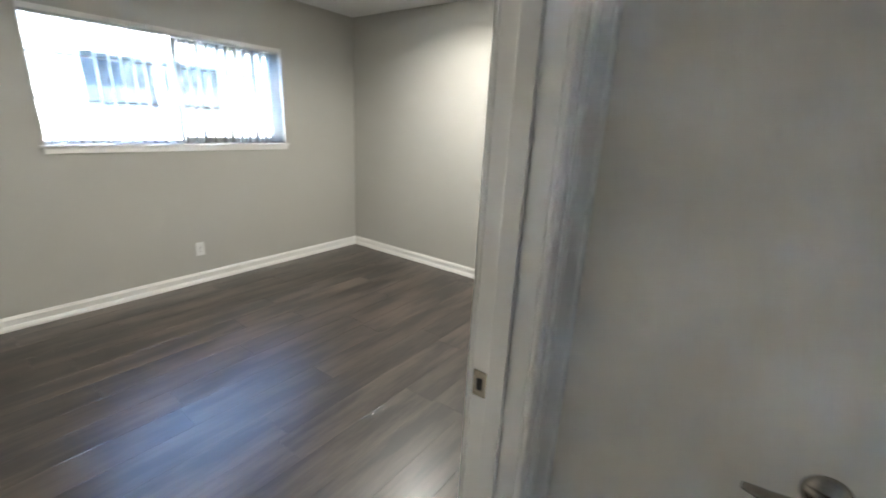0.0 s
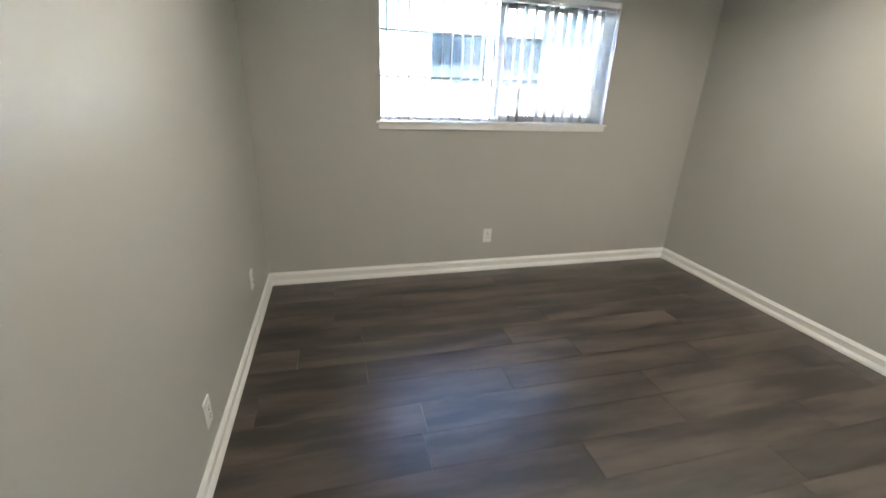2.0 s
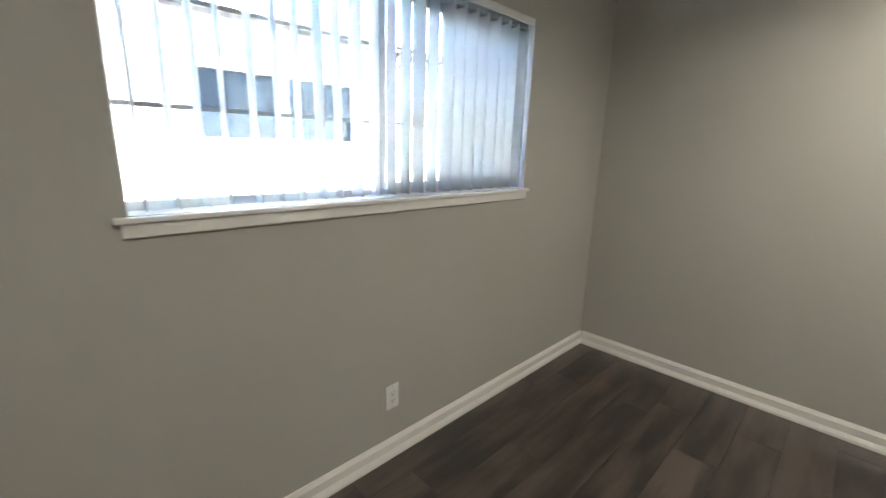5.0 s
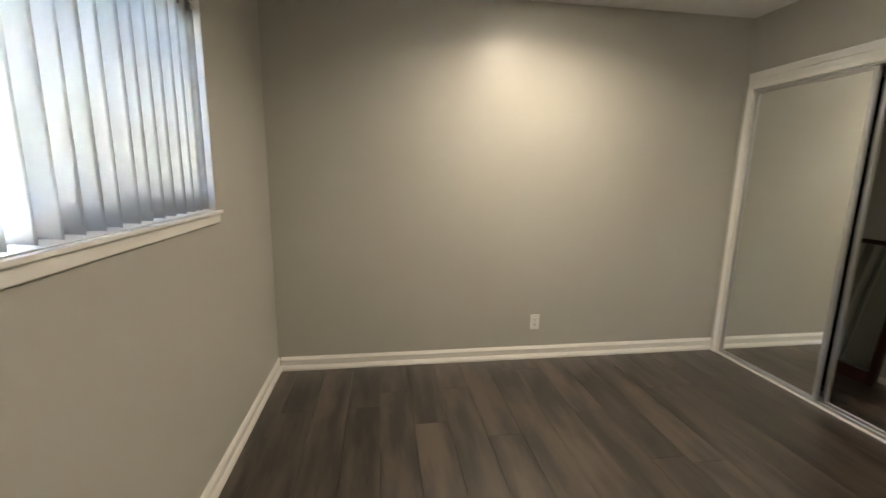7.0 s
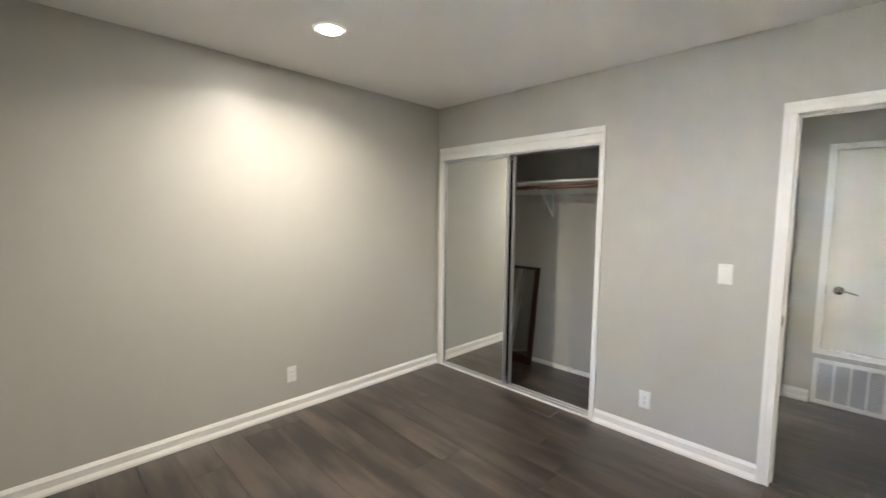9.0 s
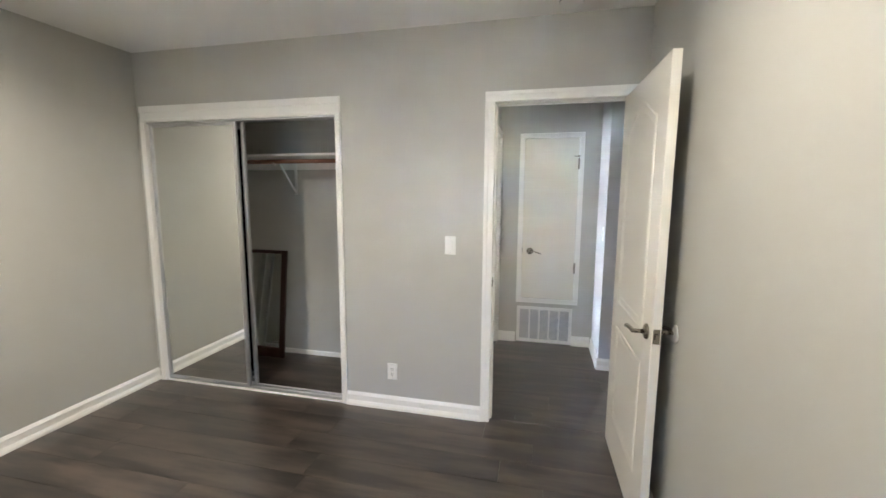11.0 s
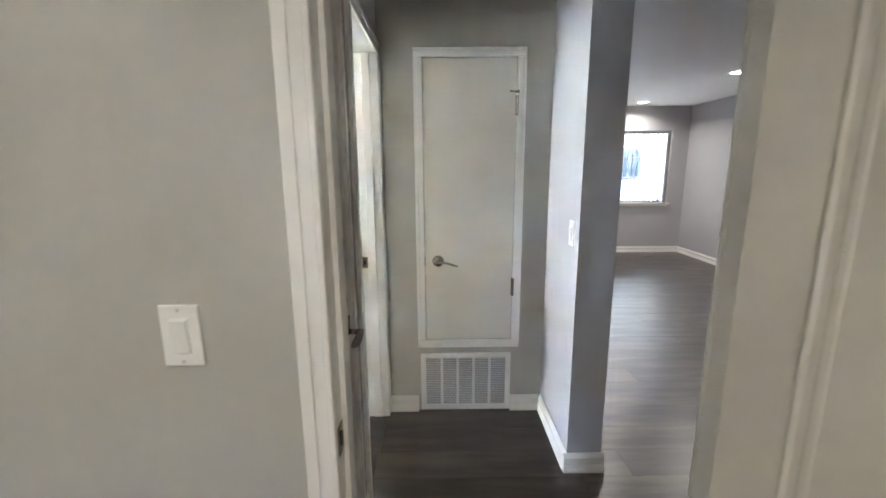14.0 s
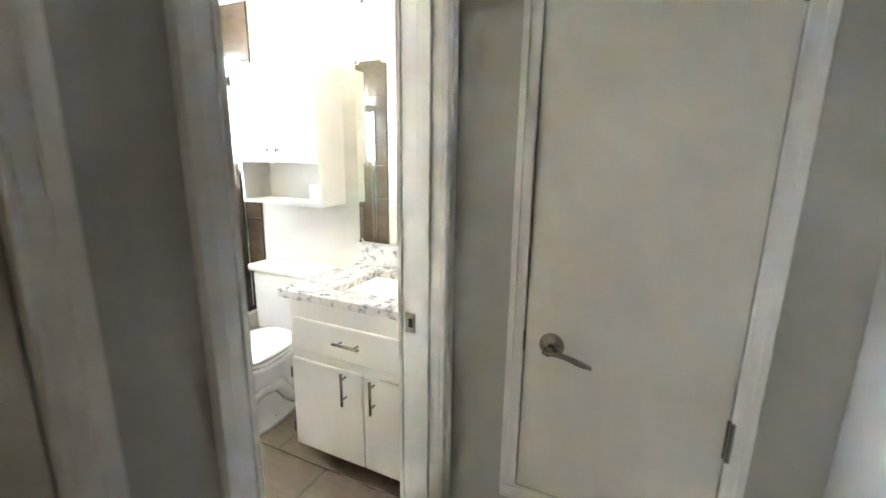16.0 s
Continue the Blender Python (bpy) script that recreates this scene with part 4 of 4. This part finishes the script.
bm = bmesh.new(); lathe(bm, [(0.012, 0), (0.012, 0.015), (0.005, 0.017), (0.005, 0.045)], (1.22, -2.2, 0.958)); sweep(bm, [(1.22, -2.2, 1.0), (1.22, -2.16, 1.0)], [0.006, 0.004], 8); part("pump", bm, PLASTIC, soap, "", True)

mir = thing("bathroom_mirror", "large frameless wall mirror above the vanity", "mirror")
part("glass", boxes((1.09, 1.80, BATH_S + 0.001, BATH_S + 0.006, 0.953, 1.852)), MIRROR, mir)
for mx, mz in ((1.79, 0.956), (1.79, 1.849), (1.2, 1.849)):
    part("clip", boxes((mx - 0.012, mx + 0.012, BATH_S + 0.001, BATH_S + 0.012, mz - 0.010, mz + 0.010), bevel=0.002), CHROME, mir)

vl = thing("vanity_light", "chrome vanity light bar with three lit glass shades", "wall light")
bm = bmesh.new()
cyl(bm, (1.10, BATH_S + 0.09, 2.10), (1.74, BATH_S + 0.09, 2.10), 0.008, n=12)
bm2 = boxes((1.34, 1.50, BATH_S, BATH_S + 0.02, 2.05, 2.15), bevel=0.006)
part("back_plate", bm2, CHROME, vl)
cyl(bm, (1.42, BATH_S + 0.02, 2.10), (1.42, BATH_S + 0.09, 2.10), 0.009, n=12)
part("bar", bm, CHROME, vl, "", True)
for lx in (1.16, 1.42, 1.68):
    bm = bmesh.new(); cyl(bm, (lx, BATH_S + 0.09, 2.12), (lx, BATH_S + 0.09, 2.06), 0.022, 0.026, 16); part("socket", bm, CHROME, vl, "", True)
    bm = bmesh.new(); lathe(bm, [(0.03, 2.06), (0.05, 2.03), (0.062, 1.97), (0.066, 1.93), (0.06, 1.93), (0.045, 2.02), (0.02, 2.05)], (lx, BATH_S + 0.09, 0)); part("shade", bm, SHADE, vl, "lit frosted glass shade", True)
    ld = bpy.data.lights.new("bulb", "POINT"); ld.energy, ld.color, ld.shadow_soft_size = 0.002, (1.0, 0.88, 0.70), 0.04
    lo = new("bulb_light", ld); lo.location = (lx, BATH_S + 0.10, 1.90)

can_light(1.72, -1.42, BATH_H, 0.006, (1.0, 0.92, 0.80), BULBCOOL, "lit recessed ceiling light in the bathroom ceiling")

# wall cabinet above the toilet
wc = thing("wall_cabinet", "white two-door wall cabinet with open shelf above the toilet", "cabinet")
K0, K1, KF, KZ0, KZD, KZ1 = 1.89, 2.45, -2.115, 1.145, 1.366, 1.845
for nm, bx in (("side_panel", (K0, K0 + 0.016, BATH_S, KF, KZ0, KZ1)), ("side_panel", (K1 - 0.016, K1, BATH_S, KF, KZ0, KZ1)), ("top_panel", (K0 + 0.016, K1 - 0.016, BATH_S, KF, KZ1 - 0.016, KZ1)),
               ("middle_shelf", (K0 + 0.016, K1 - 0.016, BATH_S + 0.005, KF, KZD, KZD + 0.016)), ("bottom_shelf", (K0 + 0.016, K1 - 0.016, BATH_S, KF, KZ0, KZ0 + 0.016)),
               ("back_panel", (K0 + 0.016, K1 - 0.016, BATH_S, BATH_S + 0.005, KZ0 + 0.016, KZ1 - 0.016))):
    part(nm, boxes(bx, bevel=0.001), CABWHITE, wc)
km = (K0 + K1) / 2
for a, b_, s in ((K0, km - 0.002, 1), (km + 0.002, K1, -1)):
    bm = boxes((a, b_, KF, KF + 0.018, KZD - 0.004, KZ1), bevel=0.002)
    f = 0.05
    r = bmesh.ops.create_cube(bm, size=1, matrix=Matrix.Translation(((a + b_) / 2, KF + 0.018, (KZD + KZ1) / 2)) @ Matrix.Diagonal((b_ - a - 2 * f - 0.03, 0.01, KZ1 - KZD - 2 * f - 0.03, 1)))
    panel_mould(bm, [(a + f, KZD + f), (b_ - f, KZD + f), (b_ - f, KZ1 - f), (a + f, KZ1 - f)], KF + 0.018, ((0, 0.001), (0.004, -0.005), (0.012, -0.004), (0.018, 0.002)))
    dd = part("door", bm, CABWHITE, wc, "raised-panel door")
    bm = bmesh.new(); kx = km - s * 0.03
    lathe(bm, [(0.005, 0), (0.005, 0.012), (0.012, 0.018), (0.012, 0.024), (0.003, 0.028)], (kx, KF + 0.018, KZD + 0.06), "Y", 16); part("knob", bm, CHROME, dd, "round chrome knob", True)
cup = thing("paper_roll", "white paper roll on the open cabinet shelf", "toilet paper")
bm = bmesh.new(); lathe(bm, [(0.018, 0), (0.046, 0.0), (0.048, 0.004), (0.048, 0.086), (0.046, 0.09), (0.018, 0.09)], (1.96, KF - 0.06, KZ0 + 0.016)); part("roll", bm, PLASTIC, cup, "", True)

# toilet
to = thing("toilet", "white ceramic two-piece toilet", "toilet")
TX = 2.20
part("tank", boxes((TX - 0.22, TX + 0.22, BATH_S + 0.012, BATH_S + 0.20, 0.40, 0.755), bevel=0.025, seg=3), CERAMIC, to, "", True)
part("tank_lid", boxes((TX - 0.235, TX + 0.235, BATH_S + 0.006, BATH_S + 0.215, 0.755, 0.795), bevel=0.012, seg=3), CERAMIC, to, "", True)
def oval_rings(bm, rows, n=28):
    rings = []
    for cy, rx, ry, z in rows:
        rings.append([bm.verts.new((TX + rx * math.cos(k * 2 * math.pi / n), cy + ry * math.sin(k * 2 * math.pi / n), z)) for k in range(n)])
    for a, c in zip(rings, rings[1:]):
        for k in range(n):
            bm.faces.new((a[k], a[(k + 1) % n], c[(k + 1) % n], c[k]))
    bm.faces.new(rings[0][::-1]); bm.faces.new(rings[-1])
    return bm
part("bowl", oval_rings(bmesh.new(), [(-1.885, 0.128, 0.285, 0), (-1.885, 0.128, 0.285, 0.03), (-1.89, 0.112, 0.262, 0.055), (-1.89, 0.104, 0.245, 0.12), (-1.88, 0.112, 0.245, 0.20), (-1.865, 0.142, 0.262, 0.29), (-1.85, 0.176, 0.285, 0.36), (-1.85, 0.182, 0.29, 0.395)]), CERAMIC, to, "", True)
for sx in (-1, 1):
    bm = bmesh.new(); sweep(bm, [(TX + sx * 0.088, -1.72, 0.17), (TX + sx * 0.098, -1.83, 0.235), (TX + sx * 0.098, -1.93, 0.22), (TX + sx * 0.092, -2.0, 0.13), (TX + sx * 0.085, -2.06, 0.06)], [0.030, 0.040, 0.042, 0.040, 0.032], 12)
    part("trapway", bm, CERAMIC, to, "", True)
    bm = bmesh.new(); lathe(bm, [(0.013, 0), (0.013, 0.008), (0.008, 0.016), (0.002, 0.018)], (TX + sx * 0.105, -1.90, 0.045), n=12); part("bolt_cap", bm, CERAMIC, to, "", True)
part("seat", oval_rings(bmesh.new(), [(-1.85, 0.185, 0.275, 0.397), (-1.85, 0.192, 0.285, 0.405), (-1.85, 0.192, 0.285, 0.415), (-1.85, 0.186, 0.278, 0.42)]), CERAMIC, to, "", True)
part("lid", oval_rings(bmesh.new(), [(-1.855, 0.186, 0.28, 0.422), (-1.855, 0.19, 0.284, 0.428), (-1.855, 0.186, 0.28, 0.438), (-1.855, 0.15, 0.24, 0.443)]), CERAMIC, to, "", True)
bm = bmesh.new(); cyl(bm, (TX - 0.16, BATH_S + 0.20, 0.69), (TX - 0.16, BATH_S + 0.225, 0.69), 0.012, n=14); sweep(bm, [(TX - 0.16, BATH_S + 0.222, 0.69), (TX - 0.09, BATH_S + 0.226, 0.683)], [0.007, 0.005], 8)
part("flush_lever", bm, CHROME, to, "", True)

# shower: brown tiled recess with framed glass
SHX = BATH_E
sw = thing("shower_enclosure", "chrome-framed glass shower door before brown tile", "shower")
part("tub_front", boxes((SHX, SHX + 0.07, BATH_S, BATH_N - 0.004, 0, 0.42), bevel=0.01, seg=2), CERAMIC, sw, "white tub front")
part("tub_floor", boxes((SHX + 0.07, 3.36, BATH_S, BATH_N - 0.004, 0, 0.12)), CERAMIC, sw)
part("top_rail", boxes((SHX + 0.015, SHX + 0.055, BATH_S, BATH_N - 0.004, 1.78, 1.83), bevel=0.002), CHROME, sw)
part("bottom_rail", boxes((SHX + 0.015, SHX + 0.055, BATH_S, BATH_N - 0.004, 0.42, 0.45), bevel=0.002), CHROME, sw)
for yy in (BATH_S + 0.012, -1.62, -1.56, BATH_N - 0.02):
    part("stile", boxes((SHX + 0.02, SHX + 0.05, yy - 0.012, yy + 0.012, 0.45, 1.78), bevel=0.002), CHROME, sw)
for ya, yb, xx in ((BATH_S + 0.02, -1.57, SHX + 0.028), (-1.61, BATH_N - 0.03, SHX + 0.042)):
    p = part("glass_panel", boxes((xx, xx + 0.005, ya, yb, 0.45, 1.78)), GLASS, sw, "clear shower glass")
    p.visible_shadow = False
bt = thing("shower_tiling", "brown stone-look tiles lining the shower walls", "wall tile", "", "structure")
tile_bm = boxes((-0.1494, 0.1494, -0.004, 0.004, -0.1494, 0.1494), bevel=0.0015)
tme = bpy.data.meshes.new("tile"); tile_bm.to_mesh(tme); tile_bm.free(); tme.materials.append(BROWNTILE)
for wall in ("s", "n", "e"):
    cols = 3 if wall != "e" else 5
    for i in range(cols):
        for j in range(7):
            o = new("tile", tme); o.parent = bt
            z = 0.12 + 0.15 + j * 0.3
            if wall == "s":
                o.matrix_basis = pose(SHX + 0.07 + 0.15 + i * 0.3 - 0.17, BATH_S + 0.006, z)
            elif wall == "n":
                o.matrix_basis = pose(SHX + 0.07 + 0.15 + i * 0.3 - 0.17, BATH_N - 0.010, z)
            elif 1.2 < z < 2.2 and i in (1, 2, 3):
                bpy.data.objects.remove(o)
            else:
                o.matrix_basis = pose(3.354, BATH_S + 0.14 + i * 0.285, z, 0, 0, 90)

wn = thing("window_3", "small frosted bathroom window above the tub", "window", "", "structure")
part("window_frame", boxes((3.40, 3.44, -2.0, -1.1, 1.3, 1.34), (3.40, 3.44, -2.0, -1.1, 2.11, 2.15), (3.40, 3.44, -2.0, -1.96, 1.34, 2.11), (3.40, 3.44, -1.14, -1.1, 1.34, 2.11), bevel=0.002), VINYL, wn)
part("pane", boxes((3.418, 3.422, -1.96, -1.14, 1.34, 2.11)), glass("frosted_glass", (1, 1, 1), 0.35), wn, "frosted glass pane")

# area lamp added inside the opening in place of daylight through the pane
wl = bpy.data.lights.new("added_daylight", "AREA")
wl.shape, wl.size, wl.size_y, wl.energy, wl.color = "RECTANGLE", 0.80, 0.75, 0.10, (1.0, 0.98, 0.93)
wo = new("added_daylight", wl)
wo.matrix_world = look((3.40, -1.55, 1.725), (1.0, -1.55, 1.6))

# towel rack on the wall opposite the mirror
rk = thing("towel_rack", "chrome wall towel rack with a row of hooks", "towel rack")
RY = BATH_N - 0.004
for i in range(4):
    bm = bmesh.new(); cyl(bm, (1.25, RY - 0.03 - 0.055 * i, 1.66), (1.85, RY - 0.03 - 0.055 * i, 1.66), 0.006, n=10); part("bar", bm, CHROME, rk, "", True)
for xx in (1.25, 1.85):
    bm = bmesh.new(); cyl(bm, (xx, RY, 1.66), (xx, RY - 0.22, 1.66), 0.007, n=10); cyl(bm, (xx, RY - 0.015, 1.66), (xx, RY - 0.015, 1.50), 0.006, n=10); part("side_arm", bm, CHROME, rk, "", True)
part("hook_rail", boxes((1.25, 1.85, RY - 0.018, RY - 0.006, 1.50, 1.515), bevel=0.002), CHROME, rk)
for i in range(5):
    bm = bmesh.new(); xx = 1.31 + 0.12 * i
    sweep(bm, [(xx, RY - 0.012, 1.51), (xx, RY - 0.014, 1.47), (xx, RY - 0.035, 1.46), (xx, RY - 0.045, 1.48)], [0.005, 0.005, 0.005, 0.005], 8); part("hook", bm, CHROME, rk, "", True)

# bathroom floor tiles
fme = bpy.data.meshes.new("floor_tile"); tb = boxes((-0.2985, 0.2985, -0.1485, 0.1485, -0.004, 0.0), bevel=0.001); tb.to_mesh(fme); tb.free(); fme.materials.append(FLOORTILE)
for j in range(5):
    for i in range(4):
        half = j % 2 == 1 and i == 0
        x_, y_ = HE2 - 0.03 + (0.15 if half else 0.3 + i * 0.6 - (0.3 if j % 2 else 0)), BATH_N - 0.004 - 0.15 - j * 0.3 + 0.02
        if x_ < SHX - 0.2:
            o = new("floor_tile", fme); o.parent = floor_bath; o.location = (x_, y_, 0); o.scale = (0.5 if half else 1, 1, 1)

# ---- outside ----
setting("ground", boxes((-60, 60, -60, 60, -0.35, -0.30)), CONCRETE, "pale concrete ground outside", "ground")
nb = thing("neighbour_house", "white stucco neighbouring house with a wide window and eaves", "house")
NY = 7.0
n0, n1, nz0, nz1 = 1.97, 3.86, 1.41, 2.16
part("wall", boxes((-8, n0, NY, NY + 0.2, -0.3, 2.64), (n1, 14, NY, NY + 0.2, -0.3, 2.64), (n0, n1, NY, NY + 0.2, -0.3, nz0), (n0, n1, NY, NY + 0.2, nz1, 2.64)), STUCCO, nb)
bm = bmesh.new()
vs = [bm.verts.new(p) for p in ((-8.4, NY - 0.45, 2.60), (14.4, NY - 0.45, 2.60), (14.4, NY + 4, 3.5), (-8.4, NY + 4, 3.5), (-8.4, NY - 0.45, 2.74), (14.4, NY - 0.45, 2.74), (14.4, NY + 4, 3.64), (-8.4, NY + 4, 3.64))]
for f in ((0, 1, 2, 3), (4, 5, 6, 7), (0, 1, 5, 4), (2, 3, 7, 6), (0, 3, 7, 4), (1, 2, 6, 5)):
    bm.faces.new([vs[i] for i in f])
part("roof", bm, SHINGLE, nb, "dark shingle roof")
part("fascia", boxes((-8.4, 14.4, NY - 0.475, NY - 0.452, 2.58, 2.76)), STUCCO, nb)
wi = part("window", boxes((n0 - 0.06, n0 + 0.03, NY - 0.03, NY + 0.05, nz0 - 0.06, nz1 + 0.06), (n1 - 0.03, n1 + 0.06, NY - 0.03, NY + 0.05, nz0 - 0.06, nz1 + 0.06),
                          (n0 + 0.03, n1 - 0.03, NY - 0.03, NY + 0.05, nz0 - 0.06, nz0 + 0.02), (n0 + 0.03, n1 - 0.03, NY - 0.03, NY + 0.05, nz1 - 0.02, nz1 + 0.10),
                          ((n0 + n1) / 2 - 0.05, (n0 + n1) / 2 + 0.05, NY - 0.03, NY + 0.05, nz0 + 0.02, nz1 - 0.02), bevel=0.006), TRIM, nb, "white window surround")
for s0, s1 in ((n0 + 0.03, (n0 + n1) / 2 - 0.05), ((n0 + n1) / 2 + 0.05, n1 - 0.03)):
    part("pane", boxes((s0, s1, NY + 0.03, NY + 0.05, nz0 + 0.02, nz1 - 0.02)), DARKGLASS, wi)
# long south overhang added, out of view, to cut sun and sky at window_2
setting("roof_own_shade", boxes((-4.2, 4.2, -9.6, 3.8, 2.62, 2.78)), SHINGLE, "unseen flat dark roof over the apartment, run out south to shade the living room", "roof")

# made-up house that holds back sky light from the living room window
far = thing("sky_block_house", "beige stucco house added across the yard to block the sky", "house")
part("wall", boxes((-12, 8, -13.2, -13, -0.3, 4.6)), STUCCO, far)
part("roof", boxes((-12.5, 8.5, -18, -12.5, 4.6, 4.8)), SHINGLE, far)
for k in range(3):
    wx = -6.0 + 3.0 * k
    w_ = part("window", boxes((wx, wx + 1.5, -13.0, -12.97, 0.9, 0.96), (wx, wx + 1.5, -13.0, -12.97, 2.0, 2.06), (wx, wx + 0.06, -13.0, -12.97, 0.96, 2.0), (wx + 1.44, wx + 1.5, -13.0, -12.97, 0.96, 2.0)), TRIM, far)
    part("pane", boxes((wx + 0.06, wx + 1.44, -13.0, -12.985, 0.96, 2.0)), DARKGLASS, w_)

# ---- floor pieces ----
def planks(px0, px1, py0, py1, seed, width=0.186, length=1.22):
    rng = random.Random(seed)
    y = py0
    row = 0
    while y < py1 - 1e-4:
        ye = min(y + width, py1)
        x = px0 - rng.uniform(0.15, length - 0.1)
        while x < px1 - 1e-4:
            a, c = max(x, px0), min(x + length, px1)
            x += length
            if c - a < 0.02:
                continue
            g = 0.0004
            bm = bmesh.new()
            hx, hy = (c - a) / 2 - g, (ye - y) / 2 - g
            low = [bm.verts.new((sx * hx, sy * hy, -0.006)) for sx, sy in ((-1, -1), (1, -1), (1, 1), (-1, 1))]
            mid = [bm.verts.new((sx * hx, sy * hy, -0.0008)) for sx, sy in ((-1, -1), (1, -1), (1, 1), (-1, 1))]
            top = [bm.verts.new((sx * (hx - 0.0002), sy * (hy - 0.0002), 0)) for sx, sy in ((-1, -1), (1, -1), (1, 1), (-1, 1))]
            for r0, r1 in ((low, mid), (mid, top)):
                for k in range(4):
                    bm.faces.new((r0[k], r0[(k + 1) % 4], r1[(k + 1) % 4], r1[k]))
            bm.faces.new(top)
            me = bpy.data.meshes.new("plank")
            bm.to_mesh(me); bm.free(); me.materials.append(FLOORWOOD)
            ob = new("plank", me)
            ob.parent = floor
            ob.location = ((a + c) / 2, (y + ye) / 2, 0)
        y = ye
        row += 1


planks(0, ROOM_W, 0, ROOM_L, 3)
planks(CLO_W, ROOM_W, CLO_B, 0, 8)
planks(d0, d1, -T, 0, 12)
planks(LIV_W, HALL_E + 0.03, HALL_S, -T, 4)
planks(LIV_W, LIV_E, LIV_S, HALL_S, 6)
